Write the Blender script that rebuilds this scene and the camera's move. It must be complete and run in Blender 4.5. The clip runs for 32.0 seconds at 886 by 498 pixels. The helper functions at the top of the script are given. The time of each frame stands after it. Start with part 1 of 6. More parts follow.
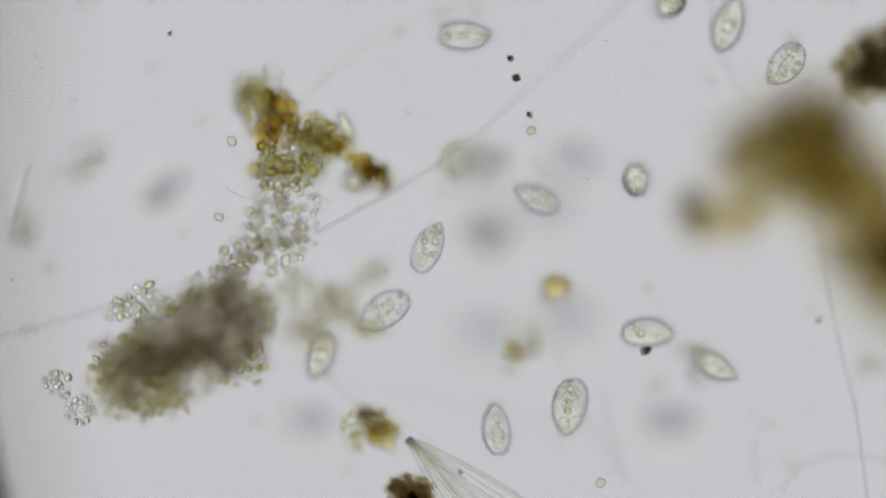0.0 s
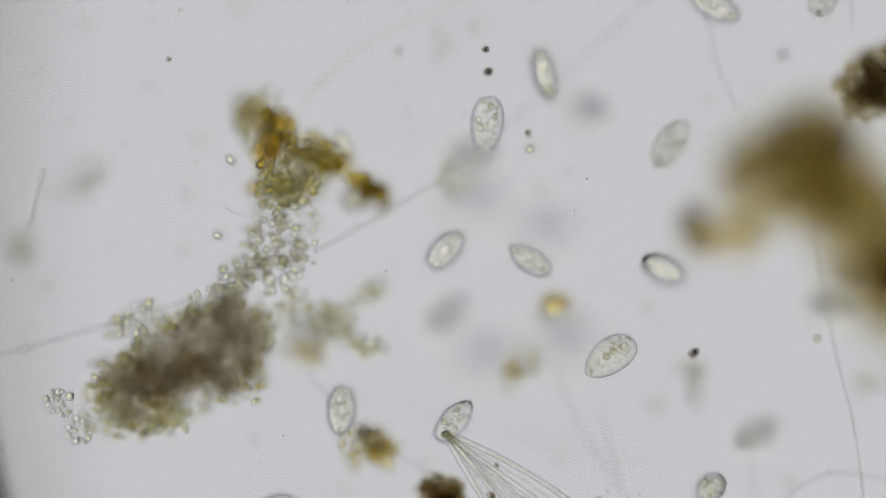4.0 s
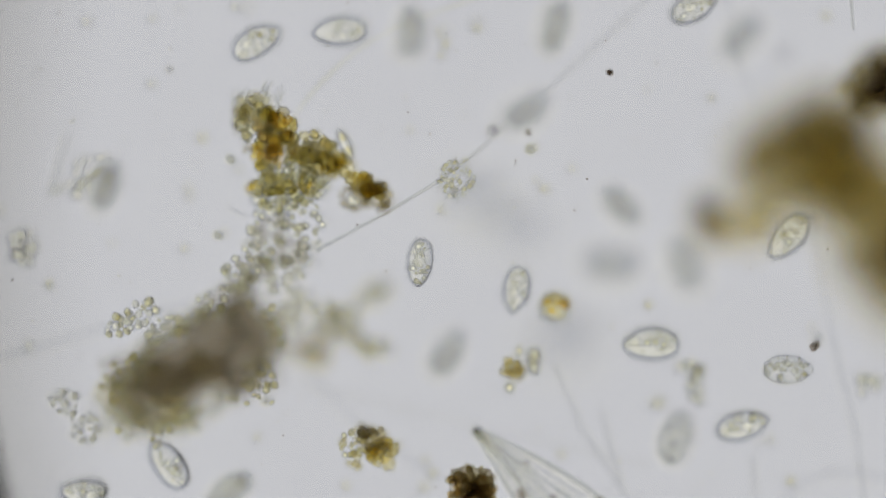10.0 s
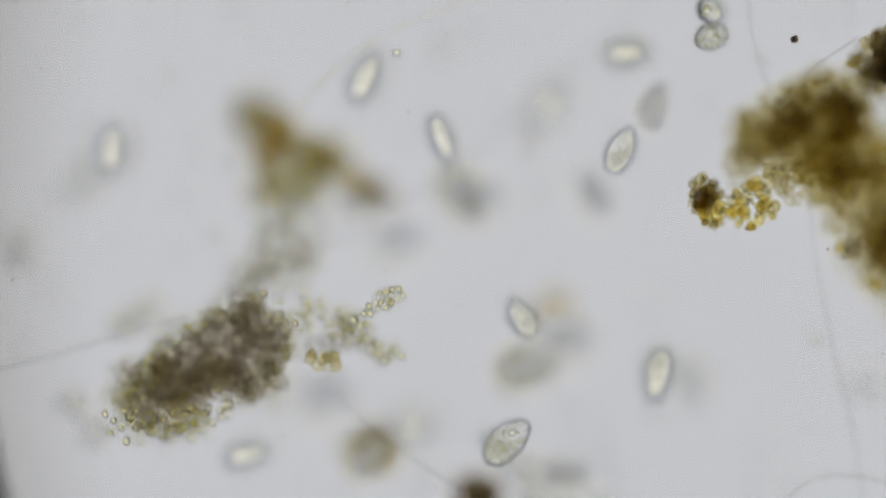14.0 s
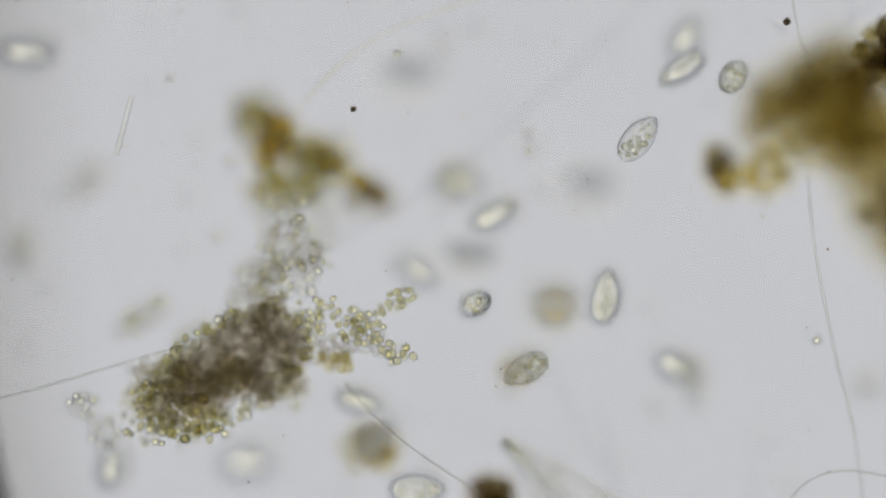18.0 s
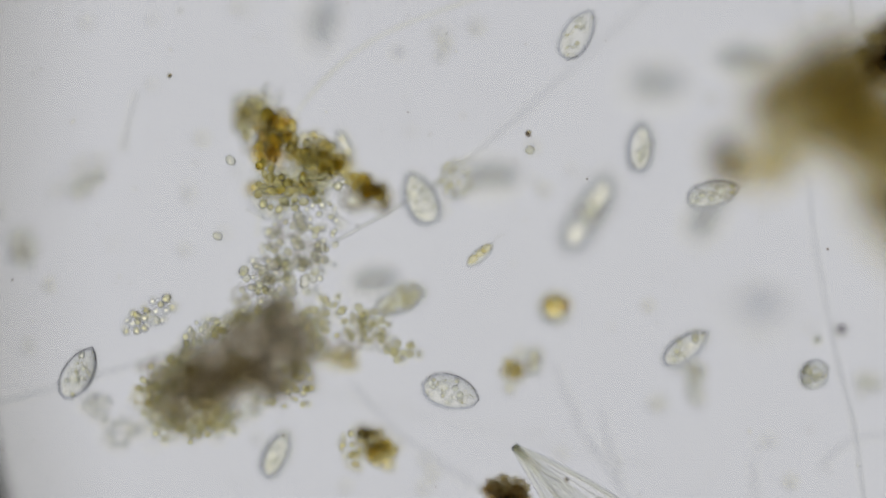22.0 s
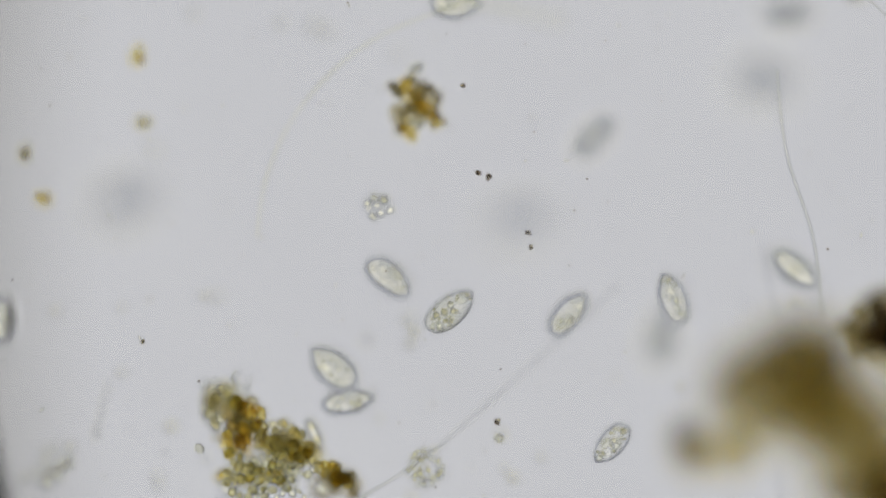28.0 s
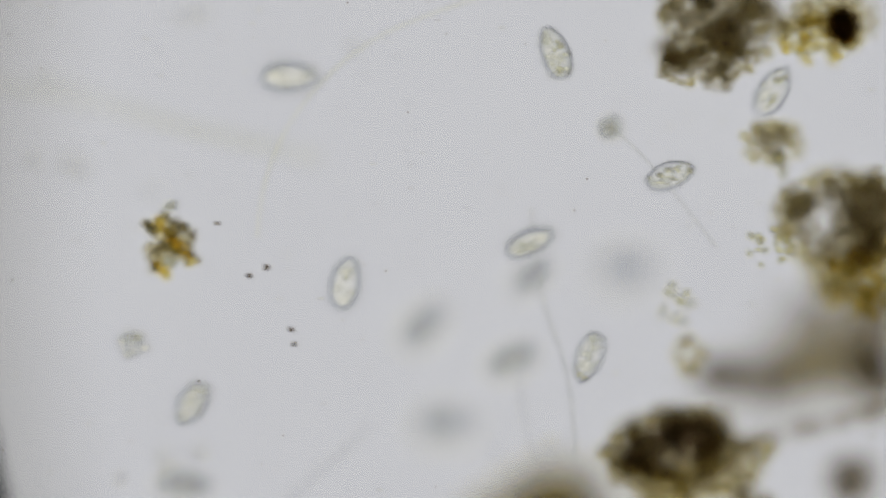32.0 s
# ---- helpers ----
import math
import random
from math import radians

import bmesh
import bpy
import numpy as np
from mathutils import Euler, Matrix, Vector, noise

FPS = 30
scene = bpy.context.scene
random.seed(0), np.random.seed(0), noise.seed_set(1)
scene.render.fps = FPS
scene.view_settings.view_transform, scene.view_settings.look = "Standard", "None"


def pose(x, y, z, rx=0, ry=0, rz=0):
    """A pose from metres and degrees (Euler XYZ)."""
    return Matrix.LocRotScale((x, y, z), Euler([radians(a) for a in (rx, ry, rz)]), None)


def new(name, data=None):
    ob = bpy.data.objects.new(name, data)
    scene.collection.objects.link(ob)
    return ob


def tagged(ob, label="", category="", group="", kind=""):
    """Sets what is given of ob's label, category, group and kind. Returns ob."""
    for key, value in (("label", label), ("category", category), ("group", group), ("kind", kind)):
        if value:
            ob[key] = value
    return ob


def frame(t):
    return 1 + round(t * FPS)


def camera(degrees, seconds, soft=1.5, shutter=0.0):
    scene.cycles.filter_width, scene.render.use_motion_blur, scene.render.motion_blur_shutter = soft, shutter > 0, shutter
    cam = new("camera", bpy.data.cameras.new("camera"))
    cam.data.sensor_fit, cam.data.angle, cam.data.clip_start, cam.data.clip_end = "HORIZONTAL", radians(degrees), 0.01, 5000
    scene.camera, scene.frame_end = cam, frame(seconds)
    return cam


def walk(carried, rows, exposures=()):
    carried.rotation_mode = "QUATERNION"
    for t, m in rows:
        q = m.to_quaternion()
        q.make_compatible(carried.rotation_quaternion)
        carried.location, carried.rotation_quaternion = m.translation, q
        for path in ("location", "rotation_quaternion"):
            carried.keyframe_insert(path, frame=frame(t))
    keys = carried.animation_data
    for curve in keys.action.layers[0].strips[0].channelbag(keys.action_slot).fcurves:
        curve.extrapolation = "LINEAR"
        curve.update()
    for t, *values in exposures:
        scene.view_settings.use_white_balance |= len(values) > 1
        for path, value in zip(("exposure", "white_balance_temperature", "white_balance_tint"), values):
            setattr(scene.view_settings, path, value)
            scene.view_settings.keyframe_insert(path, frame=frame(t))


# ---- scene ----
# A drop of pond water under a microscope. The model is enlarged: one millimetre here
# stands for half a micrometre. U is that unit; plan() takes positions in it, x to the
# right, y down the table, z up from the level at which the clear beads lie.
U = 0.001
REACH = 40.0          # from the objective to the plane it is focused on


def plan(x, y, z=0.0):
    return Vector(((x - 784) * U, (441 - y) * U, z * U))


def stage(dx, dy, z):
    """The objective over the slide: the slide is shifted by dx, dy and the focus is at z."""
    return pose(-dx * U, dy * U, z * U + REACH)


def swim(x, y, z, heading, pitch=0, roll=0):
    m = Matrix.Rotation(radians(heading), 4, "Z") @ Matrix.Rotation(radians(-pitch), 4, "Y") @ Matrix.Rotation(radians(roll), 4, "X")
    return Matrix.Translation(plan(x, y, z)) @ m


def drift(x, y, z=0, turn=0):
    return pose(x * U, -y * U, z * U, 0, 0, turn)


# ---- camera: a long narrow lens with a wide aperture, focused by moving up and down ----
cam = camera(2 * math.degrees(math.atan(784 * U / REACH)), 32.0, 2.1, 0.5)
cam.data.dof.use_dof = True
cam.data.dof.focus_distance = REACH
cam.data.dof.aperture_fstop = 0.0371
path = [(0, stage(0, 0, 50)), (2.5, stage(0, 2, 48)), (2.75, stage(-1, 16, 48)), (3, stage(-2, 30, 48)), (5.5, stage(-2, 33, 100)), (6, stage(-2, 33, 108)), (6.5, stage(-2, 33, 80)), (7, stage(-2, 33, 62)), (7.5, stage(-2, 33, 42)), (8, stage(-2, 33, 5)), (9, stage(-2, 33, 0)), (9.5, stage(-2, 33, 4)), (10, stage(-2, 33, 30)), (10.5, stage(-2, 33, 62)), (11, stage(-2, 33, 76)), (11.5, stage(-2, 33, 95)), (12, stage(-2, 33, 115)), (12.5, stage(-2, 33, 128)), (13, stage(-2, 33, 135)), (13.5, stage(-2, 33, 135)), (14, stage(-2, 33, 130)), (14.5, stage(-2, 33, 110)), (16.5, stage(-2, 34, 108)), (17, stage(-2, 34, 105)), (17.5, stage(-2, 34, 98)), (18, stage(-2, 34, 95)), (18.5, stage(-2, 34, 80)), (19, stage(-2, 34, 62)), (20, stage(-2, 34, 55)), (21, stage(-2, 34, 50)), (22, stage(-2, 34, 48)), (24, stage(-2, 34, 42)), (24.5, stage(-2, 34, 42)), (25.8, stage(-3, 36, 41)), (26.2, stage(-10, 85, 40)), (26.5, stage(-21, 183, 40)), (27, stage(-44, 403, 40)), (27.25, stage(-54, 500, 40)), (27.5, stage(-58, 543, 40)), (28, stage(-57, 544, 41)), (28.8, stage(-57, 545, 41)), (29, stage(-58, 552, 41)), (29.3, stage(-86, 738, 41)), (29.5, stage(-90, 826, 41)), (30, stage(-90, 832, 42)), (31, stage(-90, 831, 42)), (31.3, stage(-90, 831, 45)), (31.5, stage(-106, 829, 47)), (31.6, stage(-195, 820, 48)), (31.8, stage(-361, 797, 50)), (32, stage(-492, 788, 52))]
walk(cam, path)
scene.cycles.transparent_max_bounces = 64
scene.cycles.transmission_bounces = 40
scene.cycles.max_bounces = 48

# ---- light: the illuminator under the slide, and a dim room ----
world = bpy.data.worlds.new("room")
scene.world = world
world.use_nodes = True
world.node_tree.nodes["Background"].inputs["Color"].default_value = (0.9, 0.92, 1.0, 1)
world.node_tree.nodes["Background"].inputs["Strength"].default_value = 0.07
LEAN = (1.5, 1.5)       # the bright middle sits a little off the axis
LAMP = 0.570            # mean radiance of the bright field
CORE, EDGE = 1.55, 0.690   # the lamp is brighter in its middle than towards its rim


# ---- materials ----
def material(name):
    m = bpy.data.materials.new(name)
    m.use_nodes = True
    m.node_tree.nodes.clear()
    out = m.node_tree.nodes.new("ShaderNodeOutputMaterial")
    return m, m.node_tree.nodes, m.node_tree.links, out


def grain_of(nodes, links, scale, detail=1.5, rough=0.6):
    co = nodes.new("ShaderNodeTexCoord")
    tex = nodes.new("ShaderNodeTexNoise")
    tex.inputs["Scale"].default_value = scale
    tex.inputs["Detail"].default_value = detail
    tex.inputs["Roughness"].default_value = rough
    links.new(co.outputs["Object"], tex.inputs["Vector"])
    return tex


def ramp(nodes, links, value, stops):
    r = nodes.new("ShaderNodeValToRGB")
    while len(r.color_ramp.elements) < len(stops):
        r.color_ramp.elements.new(0.5)
    for e, (p, c) in zip(r.color_ramp.elements, stops):
        e.position, e.color = p, (*c, 1)
    links.new(value, r.inputs["Fac"])
    return r


def glow(name, colour, strength):
    m, nodes, links, out = material(name)
    e = nodes.new("ShaderNodeEmission")
    e.inputs["Color"].default_value = (*colour, 1)
    e.inputs["Strength"].default_value = strength
    links.new(e.outputs[0], out.inputs["Surface"])
    return m


def clear(name, a, b, ior, scale=60.0, bump=0.0, bump_scale=120.0, through_share=0.0):
    """A wet, clear body: refraction, tinted between a and b, with fine relief."""
    m, nodes, links, out = material(name)
    tex = grain_of(nodes, links, scale)
    col = ramp(nodes, links, tex.outputs["Fac"], ((0.35, a), (0.65, b)))
    r = nodes.new("ShaderNodeBsdfRefraction")
    r.inputs["IOR"].default_value = ior
    r.inputs["Roughness"].default_value = 0.0
    links.new(col.outputs["Color"], r.inputs["Color"])
    if bump:
        t2 = grain_of(nodes, links, bump_scale, 1.0)
        relief = nodes.new("ShaderNodeBump")
        relief.inputs["Strength"].default_value = bump
        relief.inputs["Distance"].default_value = 0.003
        links.new(t2.outputs["Fac"], relief.inputs["Height"])
        links.new(relief.outputs[0], r.inputs["Normal"])
    shader = r.outputs[0]
    if through_share:
        tr = nodes.new("ShaderNodeBsdfTransparent")
        links.new(col.outputs["Color"], tr.inputs["Color"])
        mix = nodes.new("ShaderNodeMixShader")
        mix.inputs["Fac"].default_value = through_share
        links.new(shader, mix.inputs[1])
        links.new(tr.outputs[0], mix.inputs[2])
        shader = mix.outputs[0]
    links.new(shader, out.inputs["Surface"])
    return m


def murk(name, a, b, scale=30.0, solid=0.12, solid_colour=(0.2, 0.15, 0.08)):
    """Rotting plant matter: light soaks through it and is dyed on the way."""
    m, nodes, links, out = material(name)
    tex = grain_of(nodes, links, scale, 2.0, 0.65)
    col = ramp(nodes, links, tex.outputs["Fac"], ((0.35, a), (0.65, b)))
    tr = nodes.new("ShaderNodeBsdfTransparent")
    links.new(col.outputs["Color"], tr.inputs["Color"])
    di = nodes.new("ShaderNodeBsdfDiffuse")
    di.inputs["Color"].default_value = (*solid_colour, 1)
    mix = nodes.new("ShaderNodeMixShader")
    mix.inputs["Fac"].default_value = solid
    links.new(tr.outputs[0], mix.inputs[1])
    links.new(di.outputs[0], mix.inputs[2])
    links.new(mix.outputs[0], out.inputs["Surface"])
    return m


# Warm middle and bluish rim: lens colour fringes put into the lamp's colours.
M_LAMP = glow("illuminator_light", (1.011, 0.999, 0.954), LAMP * CORE)
M_RIM = glow("lamp_rim_light", (0.943, 0.976, 1.114), LAMP * EDGE)
M_BODY = clear("cell_membrane", (0.992, 0.99, 0.95), (1.0, 0.999, 0.98), 1.112, 40, 0.22, 240)
M_BODY_B = clear("cell_membrane_yellowish", (0.985, 0.982, 0.925), (0.998, 0.996, 0.96), 1.118, 45, 0.22, 220)
M_NUCLEUS = clear("cell_nucleus", (0.955, 0.955, 0.925), (0.985, 0.985, 0.965), 1.035, 120, 0.25, 260)
M_VACUOLE = clear("clear_vacuole", (0.98, 0.98, 0.92), (1.0, 1.0, 0.96), 1.15, 80)
M_FOOD = clear("food_vacuole", (0.92, 0.91, 0.80), (0.975, 0.965, 0.88), 1.12, 150, 0.2, 250)
M_HAIR = clear("cilia_hair", (0.82, 0.82, 0.80), (0.9, 0.9, 0.88), 1.05, 60)
M_BEAD = clear("clear_bead", (0.986, 0.977, 0.87), (1.0, 0.994, 0.935), 1.18, 90)
M_DROP = clear("clear_droplet", (0.985, 0.98, 0.90), (1.0, 0.995, 0.955), 1.13, 90)
M_BEAD_Y = clear("yellowish_bead", (0.976, 0.952, 0.75), (0.998, 0.987, 0.88), 1.18, 90)
M_GRAIN = clear("pale_grain", (0.975, 0.966, 0.885), (0.998, 0.994, 0.95), 1.09, 100, 0.25, 220, 0.32)
M_OLIVE = clear("olive_grain", (0.905, 0.87, 0.69), (0.975, 0.957, 0.86), 1.06, 90, 0.4, 200, 0.55)
M_AMBER = clear("amber_grain", (0.965, 0.89, 0.52), (0.995, 0.955, 0.74), 1.05, 80, 0.3, 200, 0.5)
M_RUST = clear("rust_grain", (0.88, 0.78, 0.56), (0.96, 0.90, 0.74), 1.06, 80, 0.35, 200, 0.5)
M_BROWN = clear("brown_grain", (0.77, 0.735, 0.61), (0.91, 0.885, 0.78), 1.06, 90, 0.4, 200, 0.5)
M_MURK_GREY = murk("grey_brown_matter", (0.932, 0.927, 0.912), (0.983, 0.98, 0.973), 40, 0.006, (0.3, 0.28, 0.25))
M_MURK_OLIVE = murk("olive_matter", (0.931, 0.918, 0.868), (0.979, 0.973, 0.943), 40, 0.005, (0.3, 0.24, 0.1))
M_MURK_GOLD = murk("golden_matter", (0.949, 0.936, 0.88), (0.986, 0.98, 0.949), 45, 0.005, (0.32, 0.26, 0.1))
M_MURK_DARK = murk("dark_matter", (0.74, 0.71, 0.66), (0.89, 0.868, 0.825), 50, 0.015, (0.06, 0.045, 0.03))
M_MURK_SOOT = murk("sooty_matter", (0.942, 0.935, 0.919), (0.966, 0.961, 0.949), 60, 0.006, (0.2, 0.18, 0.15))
M_MURK_MOSS = murk("mossy_matter", (0.842, 0.825, 0.77), (0.92, 0.908, 0.868), 60, 0.006, (0.2, 0.16, 0.08))
M_SPECK = murk("dark_speck", (0.58, 0.54, 0.50), (0.78, 0.74, 0.68), 200, 0.04, (0.04, 0.04, 0.04))
M_THREAD = clear("clear_thread", (0.955, 0.955, 0.93), (0.99, 0.99, 0.97), 1.17, 30, 0, 120, 0.1)
M_ROD = clear("clear_rod", (0.985, 0.985, 0.96), (1.0, 1.0, 0.985), 1.1, 25, 0, 120, 0.5)
M_LINT = clear("pale_lint", (0.98, 0.98, 0.95), (1.0, 1.0, 0.98), 1.06, 12, 0, 120, 0.88)
M_GLASSY = clear("silica_shell", (0.955, 0.952, 0.90), (0.99, 0.99, 0.965), 1.15, 20, 0.05, 90, 0.1)
M_FILM = clear("silica_film", (0.99, 0.99, 0.97), (1.0, 1.0, 0.99), 1.008, 25, 0, 120, 0.3)
M_FAINT = murk("faint_film", (0.93, 0.93, 0.91), (0.97, 0.97, 0.96), 20, 0.0)
M_BLACK = murk("black_paint", (0.0, 0.0, 0.0), (0.01, 0.01, 0.01), 10, 0.9, (0.02, 0.02, 0.022))
M_SLIDE = murk("slide_glass", (0.985, 0.985, 0.99), (0.998, 0.998, 1.0), 2.5, 0.0)


# ---- mesh helpers ----
def part(name, bm, mat, parent, label="", m=None):
    """Links a bmesh, or a mesh already made, as one object under parent."""
    if isinstance(bm, bmesh.types.BMesh):
        data = bpy.data.meshes.new(name)
        for f in bm.faces:
            f.smooth = True
        bm.to_mesh(data)
        bm.free()
        data.materials.append(mat)
    else:
        data = bm
    ob = new(name, data)
    if parent:
        ob.parent = parent
    if m:
        ob.matrix_basis = m
    if label:
        ob["label"] = label
    return ob


def thing(name, label, category, group="", kind="", at=None):
    ob = new(name)
    ob.empty_display_size = 0.02
    if at:
        ob.matrix_basis = Matrix.Translation(at)
    return tagged(ob, label, category, group, kind)


def mesh_of(bm, mat, name):
    data = bpy.data.meshes.new(name)
    for f in bm.faces:
        f.smooth = True
    bm.to_mesh(data)
    bm.free()
    data.materials.append(mat)
    return data


def lump(r, rough=0.15, freq=1.6, sub=3, seed=0, squash=(1, 1, 1)):
    """A ball with an uneven skin."""
    bm = bmesh.new()
    bmesh.ops.create_icosphere(bm, subdivisions=sub, radius=1.0)
    for v in bm.verts:
        k = noise.fractal(v.co * freq + Vector((seed * 7.3, seed * 3.1, seed * 1.7)), 1.0, 2.0, 5)
        v.co = v.co * (1 + rough * k * 1.6) * r
        v.co = Vector((v.co.x * squash[0], v.co.y * squash[1], v.co.z * squash[2]))
    return bm


def tube(points, radius, taper=0.0, sides=8):
    """A round thread along a smooth line through the points."""
    pts = []
    n = len(points)
    for i in range(n - 1):
        p0, p1, p2, p3 = points[max(i - 1, 0)], points[i], points[i + 1], points[min(i + 2, n - 1)]
        for k in range(10):
            s = k / 10
            pts.append(0.5 * ((2 * p1) + (p2 - p0) * s + (2 * p0 - 5 * p1 + 4 * p2 - p3) * s * s + (3 * p1 - p0 - 3 * p2 + p3) * s ** 3))
    pts.append(points[-1])
    bm = bmesh.new()
    rings = []
    for i, p in enumerate(pts):
        d = (pts[min(i + 1, len(pts) - 1)] - pts[max(i - 1, 0)]).normalized()
        side = d.cross(Vector((0, 0, 1)))
        side = side.normalized() if side.length > 1e-6 else Vector((1, 0, 0))
        up = side.cross(d)
        r = radius * (1 - taper * i / (len(pts) - 1))
        rings.append([bm.verts.new(p + (side * math.cos(a) + up * math.sin(a)) * r) for a in (2 * math.pi * j / sides for j in range(sides))])
    for a, b in zip(rings, rings[1:]):
        for j in range(sides):
            bm.faces.new((a[j], a[(j + 1) % sides], b[(j + 1) % sides], b[j]))
    bm.faces.new(rings[0][::-1])
    bm.faces.new(rings[-1])
    bmesh.ops.recalc_face_normals(bm, faces=bm.faces)
    return bm


def lathe(length, width, height, nose=0.25, tail=0.0, bend=0.0, rings=26, sides=24, ribs=0.0):
    """An egg- or lemon-shaped body along x, from tail to nose."""
    bm = bmesh.new()
    rows = []
    for i in range(1, rings):
        s = -1 + 2 * i / rings
        r = math.sqrt(max(0.0, 1 - s * s)) ** (1.0 + (nose if s > 0 else tail) * abs(s))
        r *= 1 - 0.10 * s
        row = []
        for j in range(sides):
            a = 2 * math.pi * j / sides
            q = r * (1 + ribs * math.cos(8 * a))
            row.append(bm.verts.new((s * length / 2, math.cos(a) * q * width / 2 + bend * s * s * width, math.sin(a) * q * height / 2)))
        rows.append(row)
    a0 = bm.verts.new((-length / 2, bend * width, 0))
    a1 = bm.verts.new((length / 2, bend * width, 0))
    for a, b in zip(rows, rows[1:]):
        for j in range(sides):
            bm.faces.new((a[j], b[j], b[(j + 1) % sides], a[(j + 1) % sides]))
    for j in range(sides):
        bm.faces.new((a0, rows[0][j], rows[0][(j + 1) % sides]))
        bm.faces.new((a1, rows[-1][(j + 1) % sides], rows[-1][j]))
    bmesh.ops.recalc_face_normals(bm, faces=bm.faces)
    return bm


# ---- the microscope: lamp, slide, field stop, dust ----
def disc(r0, r1, sides=96):
    bm = bmesh.new()
    outer = [bm.verts.new((math.cos(2 * math.pi * i / sides) * r1, math.sin(2 * math.pi * i / sides) * r1, 0)) for i in range(sides)]
    if r0:
        inner = [bm.verts.new((math.cos(2 * math.pi * i / sides) * r0, math.sin(2 * math.pi * i / sides) * r0, 0)) for i in range(sides)]
        for i in range(sides):
            bm.faces.new((inner[i], outer[i], outer[(i + 1) % sides], inner[(i + 1) % sides]))
    else:
        bm.faces.new(outer)
    return bm


def microscope():
    lamp = thing("illuminator", "round bright white microscope illuminator under the slide", "lamp", at=Vector((0.05, 0.25, -30.0)))
    part("lamp_lens", disc(0, 5.6), M_LAMP, lamp, "bright white middle of the lamp", Matrix.Translation((LEAN[0], LEAN[1], 0.02)))
    # Wider than the bright field: extra glow added to lift the beads' edges.
    part("diffuser", disc(0, 25), M_RIM, lamp, "dimmer glowing diffuser round the middle")
    part("housing", disc(25, 26), M_BLACK, lamp, "black housing")
    bm = bmesh.new()
    bmesh.ops.create_cube(bm, size=1.0)
    for v in bm.verts:
        v.co = Vector((v.co.x * 4.2 + 0.25, v.co.y * 3.4 + 0.4, v.co.z * 0.03 - 0.30))
    bmesh.ops.bevel(bm, geom=bm.edges[:], offset=0.004, segments=2, affect="EDGES")
    slide = part("ground", bm, M_SLIDE, None)
    tagged(slide, "clear glass microscope slide under the water drop", "slide", kind="structure")


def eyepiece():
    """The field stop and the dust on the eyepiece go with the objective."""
    ring = thing("field_stop", "black curved edge of the eyepiece field stop", "field stop")
    # The second ring is unseen, added to darken the left side softly.
    for name, edge, high, depth in (("edge", 2.160, 0.245, 0.15), ("vignette_ring", 2.11, 0.08, 0.9)):
        bm = bmesh.new()
        n = 60
        rows = []
        for i in range(n + 1):
            a = math.pi * 0.88 + math.pi * 0.28 * i / n
            c, s = math.cos(a), math.sin(a)
            row = []
            for r, z in ((3000, 0), (3240, 0), (3240, 20), (3000, 20)):
                row.append(bm.verts.new((c * r * U + edge, s * r * U + high, z * U - REACH - depth)))
            rows.append(row)
        for a, b in zip(rows, rows[1:]):
            for j in range(4):
                bm.faces.new((a[j], b[j], b[(j + 1) % 4], a[(j + 1) % 4]))
        bm.faces.new(rows[0])
        bm.faces.new(rows[-1][::-1])
        bmesh.ops.recalc_face_normals(bm, faces=bm.faces)
        part(name, bm, M_BLACK, ring)
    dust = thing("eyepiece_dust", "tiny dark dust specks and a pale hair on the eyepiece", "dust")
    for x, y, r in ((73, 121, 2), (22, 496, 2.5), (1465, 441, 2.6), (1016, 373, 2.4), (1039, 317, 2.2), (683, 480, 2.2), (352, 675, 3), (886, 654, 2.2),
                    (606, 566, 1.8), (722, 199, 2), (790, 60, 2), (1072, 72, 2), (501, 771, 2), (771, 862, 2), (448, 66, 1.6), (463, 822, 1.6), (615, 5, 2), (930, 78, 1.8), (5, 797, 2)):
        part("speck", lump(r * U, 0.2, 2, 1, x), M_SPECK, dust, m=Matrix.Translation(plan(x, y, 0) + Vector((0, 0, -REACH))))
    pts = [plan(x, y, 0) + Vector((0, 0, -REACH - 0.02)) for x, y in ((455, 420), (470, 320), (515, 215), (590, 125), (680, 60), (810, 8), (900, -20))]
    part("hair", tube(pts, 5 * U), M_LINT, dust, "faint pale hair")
    return ring, dust


